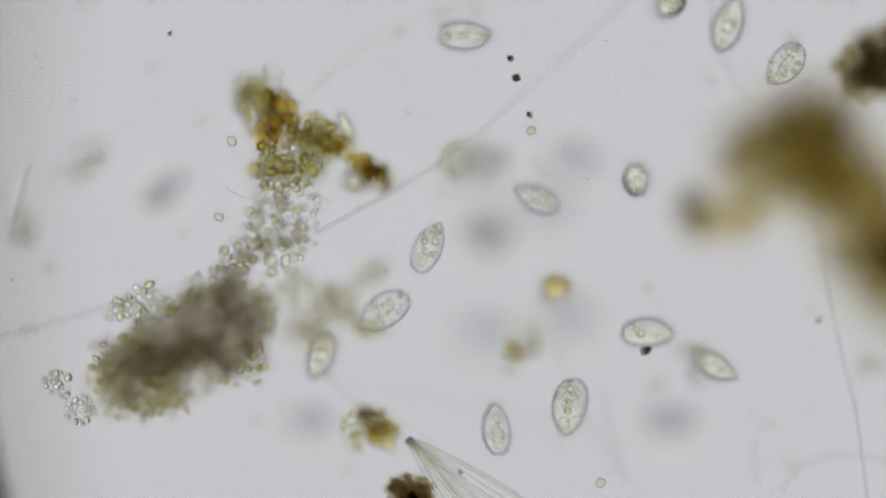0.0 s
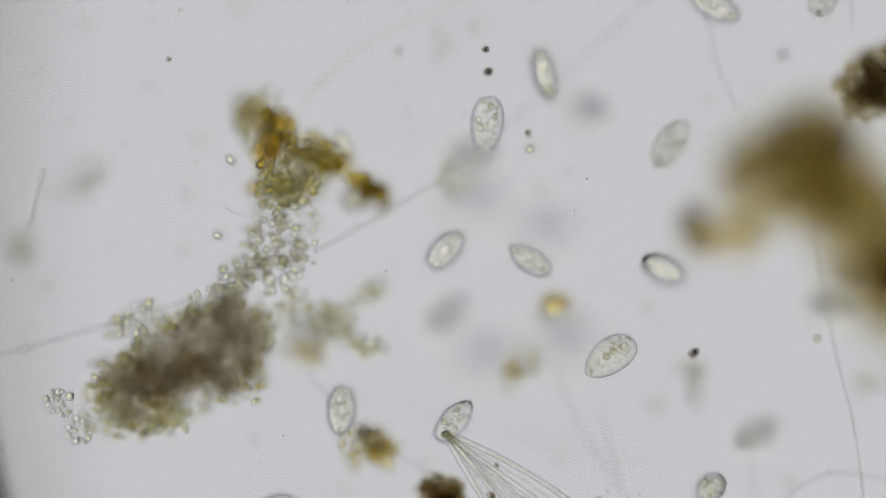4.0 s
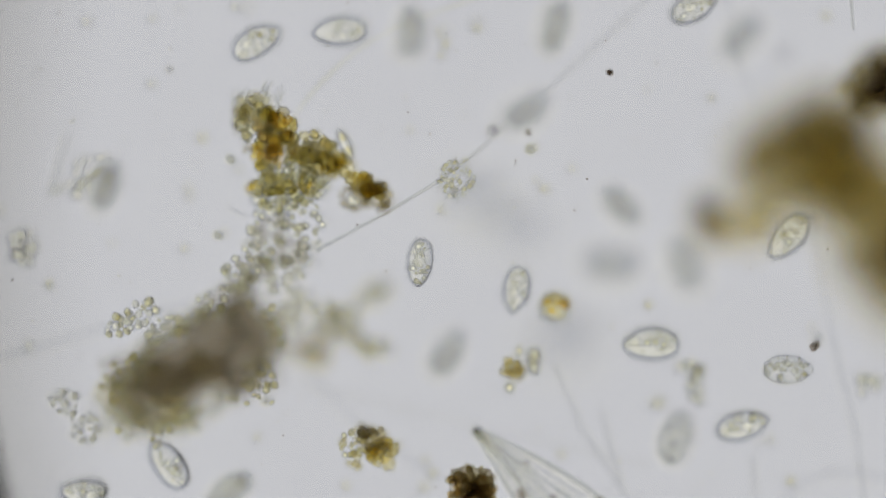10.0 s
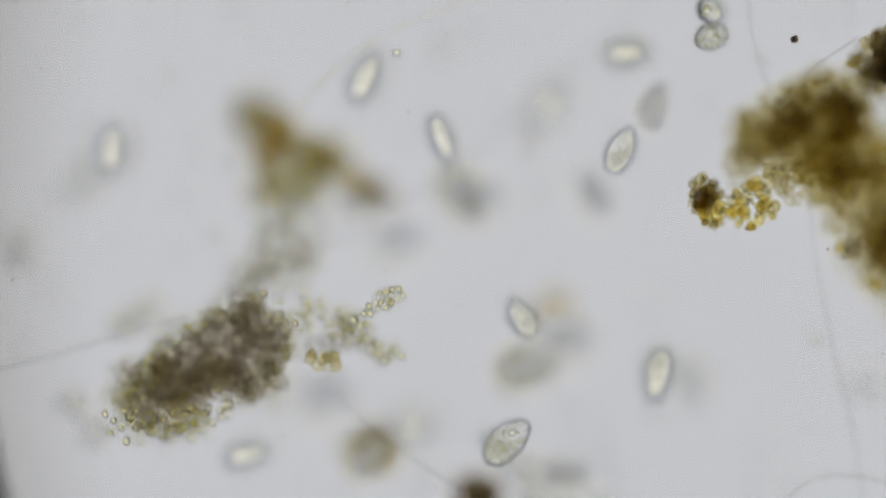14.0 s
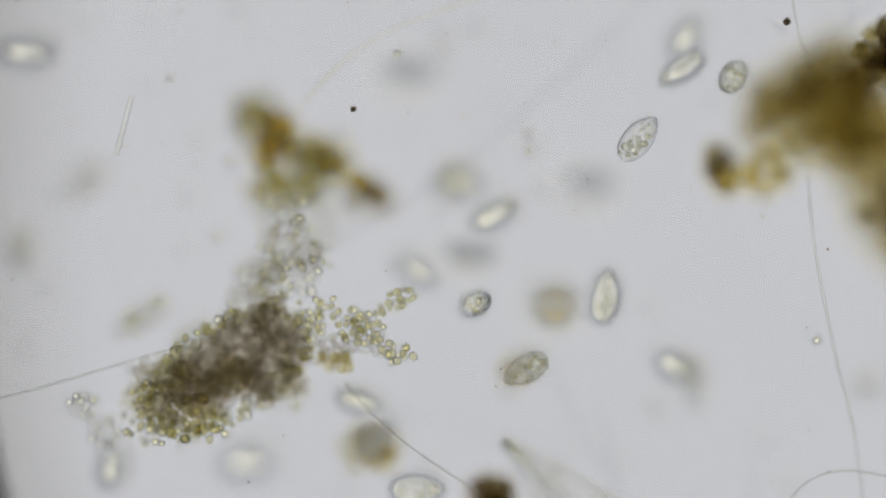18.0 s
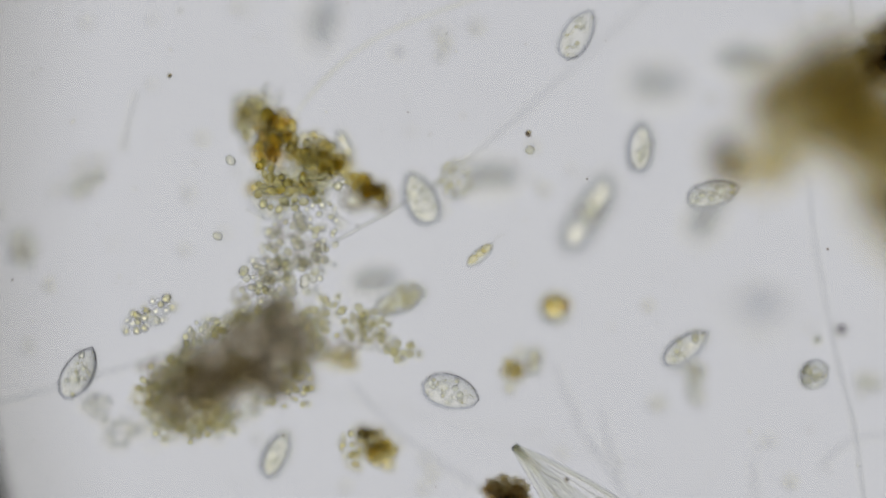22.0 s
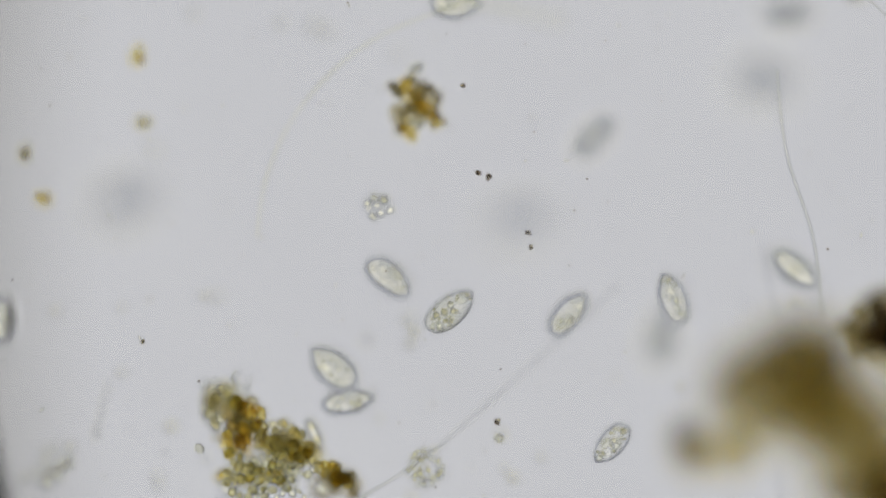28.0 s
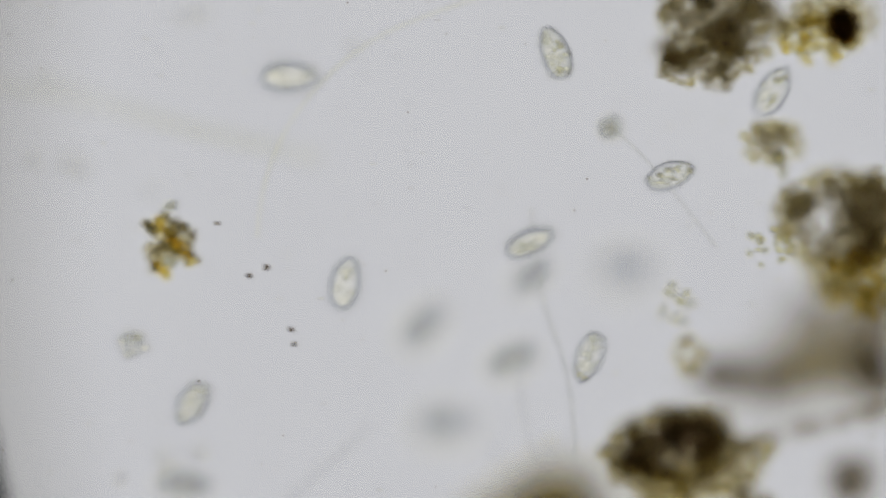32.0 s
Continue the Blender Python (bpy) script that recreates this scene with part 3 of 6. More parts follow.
def pan_clumps():
    """The masses that come into view when the slide is moved on."""
    rnd = random.Random(71)
    a = thing("debris_clump", "dark olive lump of rotting plant matter with a torn edge", "debris")
    heap(a, rnd, (1778, -762), 62, MURKS["moss"], (13, 24), (116, 44), (60, 130), -8)
    heap(a, rnd, (1738, -702), 50, MURKS["moss"], (13, 21), (80, 42), (60, 120), 8)
    heap(a, rnd, (1768, -655), 14, MURKS["moss"], (8, 14), (30, 22), (58, 90), 40)
    heap(a, rnd, (1680, -672), 12, MURKS["moss"], (10, 16), (26, 18), (55, 80), 10)
    heap(a, rnd, (1745, -672), 46, BROWNS + OLIVES, (4, 8), (92, 34), (55, 90), 6, 0.6)
    heap(a, rnd, (1765, -735), 10, MURKS["grey"], (20, 30), (80, 36), (65, 120), -10)
    heap(a, rnd, (1770, -745), 34, BROWNS, (5, 9), (122, 62), (60, 110), -10, 0.75)
    heap(a, rnd, (1770, -745), 30, OLIVES, (7, 12), (112, 58), (60, 120), -10, 0.5)
    b = thing("debris_clump", "loose golden clump of plant bits with a black ball", "debris")
    heap(b, rnd, (1985, -765), 12, MURKS["olive"], (20, 34), (80, 24), (60, 100), 6)
    heap(b, rnd, (1945, -725), 34, OLIVES, (8, 14), (72, 40), (50, 90))
    heap(b, rnd, (1935, -715), 18, AMBERS, (7, 12), (66, 40), (50, 90))
    heap(b, rnd, (1980, -743), 7, MURKS["dark"], (20, 26), (10, 6), (55, 75))
    c = thing("debris_clump", "small dark star-shaped scrap of plant matter", "debris")
    heap(c, rnd, (1855, -538), 14, MURKS["moss"], (10, 18), (44, 28), (85, 115))
    heap(c, rnd, (1858, -535), 24, OLIVES, (7, 12), (52, 36), (70, 100), 0, 0.3)
    heap(c, rnd, (1872, -500), 6, GRAINS, (9, 14), (10, 22), (70, 90))
    d = thing("debris_clump", "large dark olive round clump with a grainy edge", "debris")
    heap(d, rnd, (1985, -402), 70, MURKS["moss"], (16, 29), (104, 78), (75, 140))
    heap(d, rnd, (1985, -405), 8, MURKS["grey"], (26, 40), (72, 48), (80, 140))
    heap(d, rnd, (2020, -300), 24, MURKS["olive"], (20, 34), (84, 60), (80, 150))
    heap(d, rnd, (1980, -395), 70, OLIVES, (7, 13), (118, 92), (70, 120), 0, 0.75)
    heap(d, rnd, (2020, -290), 30, AMBERS + OLIVES, (9, 16), (80, 60), (70, 120))
    heap(d, rnd, (1850, -350), 18, BEADS_Y, (5, 9), (44, 34), (40, 75))
    e = thing("debris_clump", "dark grey blurred wisps of plant matter", "debris")
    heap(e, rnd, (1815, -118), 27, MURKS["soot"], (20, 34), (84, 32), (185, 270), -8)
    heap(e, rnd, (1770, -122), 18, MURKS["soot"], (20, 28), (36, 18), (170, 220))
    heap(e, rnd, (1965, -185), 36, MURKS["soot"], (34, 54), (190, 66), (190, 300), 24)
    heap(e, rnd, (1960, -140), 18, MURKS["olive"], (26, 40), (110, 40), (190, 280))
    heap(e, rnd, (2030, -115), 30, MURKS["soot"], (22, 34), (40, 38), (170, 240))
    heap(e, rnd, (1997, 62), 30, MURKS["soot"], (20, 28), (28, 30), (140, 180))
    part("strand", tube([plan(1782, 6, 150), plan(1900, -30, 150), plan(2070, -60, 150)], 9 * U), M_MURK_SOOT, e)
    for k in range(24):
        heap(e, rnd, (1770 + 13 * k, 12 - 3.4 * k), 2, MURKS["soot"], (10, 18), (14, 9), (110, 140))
    g = thing("debris_clump", "dark brown ragged clump below the olive lumps", "debris")
    heap(g, rnd, (1766, 40), 18, MURKS["moss"], (12, 20), (84, 28), (85, 125), 20)
    heap(g, rnd, (1770, 40), 24, MURKS["olive"], (14, 24), (92, 34), (85, 130), 20)
    heap(g, rnd, (1830, 88), 12, MURKS["moss"], (11, 18), (44, 22), (85, 125), -20)
    heap(g, rnd, (1768, 40), 40, OLIVES, (6, 11), (98, 40), (80, 115), 20, 0.7)
    heap(g, rnd, (1665, 70), 20, MURKS["olive"], (18, 28), (70, 40), (95, 140))
    f = thing("bead_cluster", "scattered pale yellowish grains beside the dark clumps", "beads")
    heap(f, rnd, (1690, -250), 14, BEADS_Y, (5, 9), (30, 34), (70, 95))
    heap(f, rnd, (1710, -160), 16, OLIVES, (7, 12), (24, 34), (90, 115))


def brown_star():
    rnd = random.Random(77)
    root = thing("debris_clump", "small orange-brown ragged scrap of plant matter", "debris")

    def row(a, b, n, meshes, r, wide=4):
        for i in range(n):
            k = (i + 0.5) / n
            p = plan(a[0] + (b[0] - a[0]) * k + rnd.uniform(-wide, wide), a[1] + (b[1] - a[1]) * k + rnd.uniform(-wide, wide), rnd.uniform(66, 86))
            ball(meshes, rnd, p, rnd.uniform(*r) * U, root)
    row((770, -398), (830, -325), 14, AMBERS, (7, 11))
    row((770, -398), (830, -325), 10, AMBERS, (5, 8), 8)
    row((780, -405), (832, -376), 9, BROWNS, (6, 10))
    row((832, -376), (826, -322), 7, BROWNS, (5, 8))
    row((748, -396), (764, -372), 6, BROWNS, (6, 9))
    row((770, -350), (800, -340), 8, BROWNS, (6, 10), 9)
    row((762, -320), (785, -305), 8, AMBERS, (6, 9), 7)
    row((755, -330), (770, -302), 6, BROWNS, (5, 8), 6)
    heap(root, rnd, (792, -352), 18, MURKS["olive"], (10, 18), (36, 42), (60, 78))
    heap(root, rnd, (800, -378), 4, MURKS["grey"], (12, 18), (26, 18), (60, 78))
    row((756, -386), (760, -384), 1, BEADS, (11, 12))
    row((785, -318), (812, -330), 5, GRAINS, (7, 11), 8)
    row((785, -420), (800, -425), 2, BEADS, (8, 12))
    row((838, -330), (846, -322), 4, BROWNS, (3, 5))
    pairs = []
    for x, y, r in ((902, -237, 6), (922, -232, 7), (992, -132, 6), (997, -106, 5), (936, 202, 6), (876, -392, 5)):
        s = thing("grain_speck", "tiny dark brown speck of debris in the water", "speck", "dark specks")
        heap(s, rnd, (x, y), 3, DARKS + BROWNS[:2], (r * 0.5, r * 0.8), (r * 0.6, r * 0.5), (42, 48))
        pairs.append(s)
    pale = thing("bead_cluster", "faint cluster of pale clear beads", "beads")
    heap(pale, rnd, (728, -178), 12, DROPS, (6, 10), (22, 26), (8, 22))
    for x, y, m in ((302, -446, AMBERS), (312, -330, OLIVES), (130, -188, AMBERS), (100, -270, OLIVES)):
        s = thing("debris_speck", "small yellowish blurred scrap of debris", "debris", "pale scraps")
        heap(s, rnd, (x, y), 6, m, (5, 9), (10, 14), (75, 95))
    for x, y, r in ((612, -500, 12), (555, -505, 10), (400, -520, 9), (635, -490, 11), (1120, -705, 11), (820, -760, 12), (850, -765, 12), (765, -450, 10), (330, -280, 10), (440, -20, 10), (785, 20, 11), (845, 10, 11)):
        b = ball(DROPS, rnd, plan(x, y, rnd.uniform(-45, -20)), r * U, None, 0.12)
        b.name = "bead"
        tagged(b, "small clear round bead in the water", "bead", "loose beads")
    return pairs


def bottom_things():
    rnd = random.Random(83)
    bt = thing("debris_clump", "small yellow-brown ragged clump of plant bits", "debris")
    heap(bt, rnd, (655, 738), 12, BROWNS, (7, 13), (24, 22), (0, 30))
    heap(bt, rnd, (682, 765), 18, AMBERS[:2] + OLIVES, (7, 13), (24, 24), (-5, 25))
    heap(bt, rnd, (640, 760), 26, OLIVES, (4, 8), (34, 36), (0, 40))
    heap(bt, rnd, (668, 752), 4, MURKS["moss"], (9, 14), (16, 16), (5, 20))
    heap(bt, rnd, (630, 755), 16, BEADS_Y, (4, 7), (26, 30), (10, 45))
    cl = thing("algal_cluster", "brown and clear round algal cells stuck together", "alga")
    heap(cl, rnd, (909, 620), 22, OLIVES, (5, 10), (17, 17), (-5, 15))
    heap(cl, rnd, (945, 603), 5, GRAINS, (11, 15), (13, 13), (-4, 8))
    heap(cl, rnd, (922, 588), 1, BEADS_Y, (8, 9), (1, 1), (0, 5))
    heap(cl, rnd, (905, 653), 1, BEADS_Y, (9, 10), (1, 1), (0, 5))
    orc = thing("algal_cell", "round clear algal cell with orange-yellow granules", "alga", at=plan(986, 511, 0))
    part("wall", lump(27 * U, 0.06, 2.5, 3, 4), M_BODY_B, orc, "clear round lobed cell wall")
    for i in range(19):
        a, q = rnd.uniform(0, 6.28), 19 * math.sqrt(rnd.random())
        part("granule", rnd.choice(AMBERS), None, orc, "", Matrix.LocRotScale(Vector((math.cos(a) * q, math.sin(a) * q, rnd.uniform(-10, 10))) * U, None, Vector((1, 1, 1)) * rnd.uniform(3.5, 7) * U))
    for i in range(12):
        a = 6.283 * i / 12
        part("lobe", rnd.choice(BEADS), None, orc, "small clear lobe", Matrix.LocRotScale(Vector((math.cos(a) * 23, math.sin(a) * 23, rnd.uniform(-14, -4))) * U, None, Vector((1, 1, 1)) * rnd.uniform(4.5, 7) * U))
    star = thing("algal_cluster", "pale spiky star-shaped tuft of clear grains on a thread", "alga")
    heap(star, rnd, (812, 284), 56, DROPS + BEADS_Y, (3, 5.5), (32, 36), (4, 30))
    for i in range(22):
        a = rnd.uniform(0, 6.28)
        c = plan(812, 284, rnd.uniform(0, 25))
        d = Vector((math.cos(a), math.sin(a), 0))
        part("spike", tube([c + d * 18 * U, c + d * rnd.uniform(34, 50) * U], 1.9 * U, 0.6, 6), M_THREAD, star)
    return star


def blade_of(fan, turn, length, width, dz, bend):
    """A thin wedge of clear silica between two stout edges."""
    m = Matrix.Rotation(radians(turn), 4, "Z") @ Matrix.Translation((0, 0, dz * U))
    rows = [(k / 12, width / 2 * (0.12 + 0.88 * math.sin(min(1.0, k / 8) * math.pi / 2)) * (1 - 0.6 * max(0.0, k / 12 - 0.75) / 0.25)) for k in range(13)]
    line = [Vector((q * length * U, bend * length * q * q * U, 0)) for q, _ in rows]
    bm = bmesh.new()
    rings = []
    for p, (_, h) in zip(line, rows):
        rings.append([bm.verts.new(p + Vector((0, y * h * U, z * U))) for y, z in ((-1, 0), (0, 4), (1, 0), (0, -4))])
    for a, b in zip(rings, rings[1:]):
        for j in range(4):
            bm.faces.new((a[j], b[j], b[(j + 1) % 4], a[(j + 1) % 4]))
    bm.faces.new(rings[0])
    bm.faces.new(rings[-1][::-1])
    bmesh.ops.recalc_face_normals(bm, faces=bm.faces)
    blade = part("blade", bm, M_FILM, fan, "clear glassy blade", m)
    for side in (-1, 1):
        part("edge", tube([p + Vector((0, side * h * U, 0)) for p, (_, h) in zip(line, rows)][::2], 4.6 * U), M_GLASSY, blade)
    part("rib", tube([line[0], line[4], line[8]], 1.6 * U), M_THREAD, blade)


def diatoms():
    """Long glassy blades that share one tip, with a dark chunk beside them."""
    rnd = random.Random(91)
    fan = thing("diatom_fan", "fan of long clear glassy diatom blades joined at a tip", "diatom", at=plan(722, 778, 55))
    for turn, length, width, dz, bend in ((-29, 340, 32, 0, -0.075), (-43, 330, 20, 8, -0.05), (-55, 310, 26, -6, 0.0)):
        blade_of(fan, turn, length, width, dz, bend)
    part("joint", lump(6 * U, 0.1, 1.5, 3, 2, (1.2, 0.9, 0.8)), M_GLASSY, fan, "rounded clear joint", Matrix.Translation((2 * U, -3 * U, 0)))
    for x, y, r in ((92, -58, 4), (140, -120, 6), (82, -112, 8), (85, -120, 7)):
        part("granule", lump(r * U, 0.3, 2, 2, x), M_MURK_DARK, fan, "dark brown granule", Matrix.Translation((x * U, y * U, 0)))
        part("granule", lump(r * 0.7 * U, 0.3, 2, 2, x + 1), M_MURK_DARK, fan, "dark brown granule", Matrix.Translation((x * U + 0.003, y * U - 0.002, 0.004)))
    chunk = thing("debris_chunk", "dark red-brown angular chunk of plant matter", "debris", at=plan(730, 870, 30))
    bm = bmesh.new()
    bmesh.ops.create_cube(bm, size=2.0)
    bmesh.ops.subdivide_edges(bm, edges=bm.edges[:], cuts=7, use_grid_fill=True)
    for v in bm.verts:
        k = noise.fractal(v.co * 2.2, 1.0, 2.0, 4)
        c = v.co.normalized() * 1.25
        v.co = v.co * 0.72 + c * 0.28 + v.co.normalized() * k * 0.14
        v.co = Vector((v.co.x * 36, v.co.y * 33 - 6, v.co.z * 16)) * U
    part("core", bm, M_MURK_DARK, chunk)
    for i in range(34):
        part("lump", rnd.choice(MURKS["moss"]), None, chunk, "", Matrix.LocRotScale(Vector((rnd.uniform(-34, 34), rnd.uniform(-38, 22), rnd.uniform(-12, 12))) * U, None, Vector((1, 1, 1)) * rnd.uniform(9, 14) * U))
    for i in range(60):
        part("grain", rnd.choice(BROWNS + RUSTS[:2]), None, chunk, "", Matrix.LocRotScale(Vector((rnd.uniform(-42, 42), rnd.uniform(-44, 30), rnd.uniform(-10, 20))) * U, None, Vector((1, 1, 1)) * rnd.uniform(4, 8) * U))
    return fan, chunk


def threads():
    def thread(label, pts, r, mat=M_THREAD, taper=0.0):
        t = thing("filament", label, "filament", "thin filaments")
        part("strand", tube([plan(*p) for p in pts], r * U, taper), mat, t)
        return t
    made = {}
    made["long"] = thread("long straight thin clear filament", ((1150, -38, -14), (975, 122, -8), (820, 257, 18), (700, 335, 36), (560, 412, 48)), 2.2, M_THREAD, -0.4)
    made["right"] = thread("thin clear hanging filament beside the olive clump", ((1432, 280, 90), (1445, 410, 90), (1482, 600, 85), (1512, 720, 80), (1530, 850, 75), (1545, 960, 70)), 2.2)
    made["hook"] = thread("thin clear curved filament above the olive clump", ((1250, -40, 100), (1257, 20, 100), (1272, 90, 100), (1300, 150, 103), (1325, 185, 105)), 2.2)
    made["left"] = thread("thin clear slanting filament", ((-60, 612, 95), (60, 582, 95), (180, 547, 95), (330, 503, 97)), 2.4)
    made["low"] = thread("thin clear filament hanging below the branching cluster", ((545, 630, 100), (600, 692, 103), (655, 740, 103), (720, 785, 101), (780, 822, 97)), 2.4)
    made["arc"] = thread("thin clear arched filament", ((1380, 870, 100), (1420, 828, 100), (1480, 808, 100), (1560, 818, 100), (1640, 850, 100)), 2.4)
    made["rod"] = thread("short straight clear rod", ((92, 250, 88), (65, 355, 88)), 4.5, M_ROD)
    made["tail"] = thread("long thin clear wavy filament", ((1432, -420, 34), (1440, -330, 34), (1455, -250, 34), (1492, -140, 34), (1505, -60, 34), (1512, 20, 34)), 2.6)
    for pts in (((1020, 709, 0), (1065, 770, 0), (1115, 850, 0)), ((1068, 690, 0), (1084, 755, 0), (1103, 820, 0)), ((985, 607, 5), (1005, 660, 5), (1030, 707, 5)), ((1335, 775, 0), (1340, 850, 0))):
        thread("thin straight clear needle lying in the water", [(x, y, z - 10) for x, y, z in pts], 2.6)
    thread("long faint thread across the water", ((480, 635, -20), (700, 685, -20), (950, 745, -20), (1160, 790, -20)), 2.0, M_FAINT)
    thread("broad faint blurred streak in the water", ((100, -745, -40), (400, -665, -40), (700, -590, -40), (1060, -500, -40)), 11, M_LINT)
    thread("broad faint blurred streak in the water", ((560, -655, -40), (700, -610, -40), (850, -560, -40), (1060, -520, -40)), 8, M_LINT)
    st = thing("stalked_cell", "small round cell on a thin stalk", "protozoan")
    part("stalk", tube([plan(*p) for p in ((1565, -575, 45), (1600, -540, 48), (1640, -500, 52), (1690, -440, 55), (1760, -350, 55))], 1.8 * U), M_THREAD, st)
    part("head", lump(22 * U, 0.12, 1.3, 4, 5), M_BODY_B, st, "round grainy cell head", Matrix.Translation(plan(1572, -562, 92)))
    part("nucleus", lump(10 * U, 0.12, 1.3, 2, 5), M_FOOD, st, "", Matrix.Translation(plan(1572, -562, 92)))
    return made


def loose_beads():
    rnd = random.Random(97)
    for x, y, r in ((155, 38, 9), (272, 33, 7), (418, 12, 9), (270, 148, 8), (360, 244, 9), (335, 332, 7), (337, 348, 7), (425, 300, 8), (398, 412, 6), (328, 440, 8), (90, 503, 8), (55, 612, 9),
                    (457, 774, 8), (614, 860, 7), (728, 230, 6), (785, 370, 8), (945, 260, 8), (1015, 298, 8), (950, 318, 6), (965, 335, 8), (1150, 540, 8), (1262, 173, 8), (1402, 852, 9), (1365, 778, 8),
                    (1345, 785, 5), (995, 805, 7), (1465, 28, 8), (778, 58, 8), (791, 77, 8), (783, 97, 8), (847, 50, 8), (755, 815, 8), (768, 838, 8), (753, 862, 8), (1440, 580, 5), (1148, 157, 5), (557, 438, 7), (512, 375, 6), (5, 372, 8), (200, 430, 6)):
        b = ball(rnd.choice((DROPS, BEADS, BEADS_Y)), rnd, plan(x, y - 33, rnd.uniform(-16, -6)), r * U, None, 0.12)
        b.name = "bead"
        tagged(b, "small clear round bead in the water", "bead", "loose beads")
    for x, y, z, r in ((1063, 855, 50, 9), (410, 250, 48, 10), (387, 384, 46, 9), (940, 232, 50, 8), (705, 60, 108, 8), (1448, 568, 76, 9)):
        b = ball(BEADS, rnd, plan(x, y, z), r * U, None, 0.12)
        b.name = "bead"
        tagged(b, "small clear round bead floating in the water", "bead", "loose beads")
    for x, y, n, sx, sy, label in ((165, 300, 10, 30, 26, "ring of clear round beads"), (135, 335, 9, 36, 12, "row of clear round beads"), (45, 440, 16, 22, 32, "small packed cluster of clear beads"),
                                   (1232, 680, 14, 16, 38, "string of clear yellowish beads"), (1170, 713, 5, 14, 10, "few clear yellowish beads"), (1225, 648, 6, 20, 12, "few clear yellowish beads"),
                                   (1540, 682, 10, 22, 18, "small cluster of clear beads")):
        root = thing("bead_cluster", label + " stuck together", "beads")
        heap(root, rnd, (x, y - 33), n, DROPS, (7, 11), (sx, sy), (-20, -4))
    bm = bmesh.new()
    for i in range(260):
        p = plan(rnd.uniform(-60, 2150), rnd.uniform(-860, 900), rnd.uniform(-20, 140))
        r = rnd.uniform(1.0, 2.6) * U
        geo = bmesh.ops.create_icosphere(bm, subdivisions=1, radius=r)
        bmesh.ops.translate(bm, vec=p, verts=geo["verts"])
    motes = bmesh.new()
    for i in range(280):
        p = plan(rnd.uniform(-60, 2150), rnd.uniform(-860, 900), rnd.uniform(-30, 130))
        geo = bmesh.ops.create_icosphere(motes, subdivisions=1, radius=rnd.uniform(1.4, 3.2) * U)
        bmesh.ops.scale(motes, vec=Vector((rnd.uniform(1, 2.6), 1, 1)), verts=geo["verts"])
        bmesh.ops.rotate(motes, cent=Vector(), matrix=Matrix.Rotation(rnd.uniform(0, 3.1), 3, "Z"), verts=geo["verts"])
        bmesh.ops.translate(motes, vec=p, verts=geo["verts"])
    tagged(part("bright_bacteria", motes, M_DROP, None), "tiny clear bright bacteria and motes strewn in the water", "bacteria", kind="stuff")
    germs = part("bacteria", bm, M_SPECK, None)
    tagged(germs, "tiny dark bacteria and specks strewn in the water", "bacteria", kind="stuff")


def drifting_specks():
    """Dark grains that the swimmers push about."""
    rnd = random.Random(113)
    made = []
    for r, meshes in ((8, DARKS), (6, DARKS), (9, DARKS), (5, BROWNS), (9, DARKS), (8, DARKS), (6, DARKS)):
        s = thing("grain_speck", "tiny dark brown grain adrift in the water", "speck", "dark specks")
        for k in range(3):
            o = Vector((rnd.uniform(-0.4, 0.4), rnd.uniform(-0.4, 0.4), rnd.uniform(-0.3, 0.3))) * r * U
            part("grain", rnd.choice(meshes), None, s, "", Matrix.LocRotScale(o, None, Vector((1, 1, 1)) * r * rnd.uniform(0.6, 0.85) * U))
        made.append(s)
    return made


# ---- build ----
microscope()
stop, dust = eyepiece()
upper_clump()
grains = neck()
mass = lower_clump()
sat_a, sat_b = satellites()
twig = branch()
big, knob = right_clump()
pan_clumps()
pairs = brown_star()
tuft = bottom_things()
fan, chunk = diatoms()
lines = threads()
loose_beads()
specks = drifting_specks()
SIZES = (1.0, 1.06, 0.94, 1.02, 0.9, 1.08)
small_swimmer = flagellate()
ciliates = [ciliate(200 + i, SIZES[i % 6]) for i in range(37)]


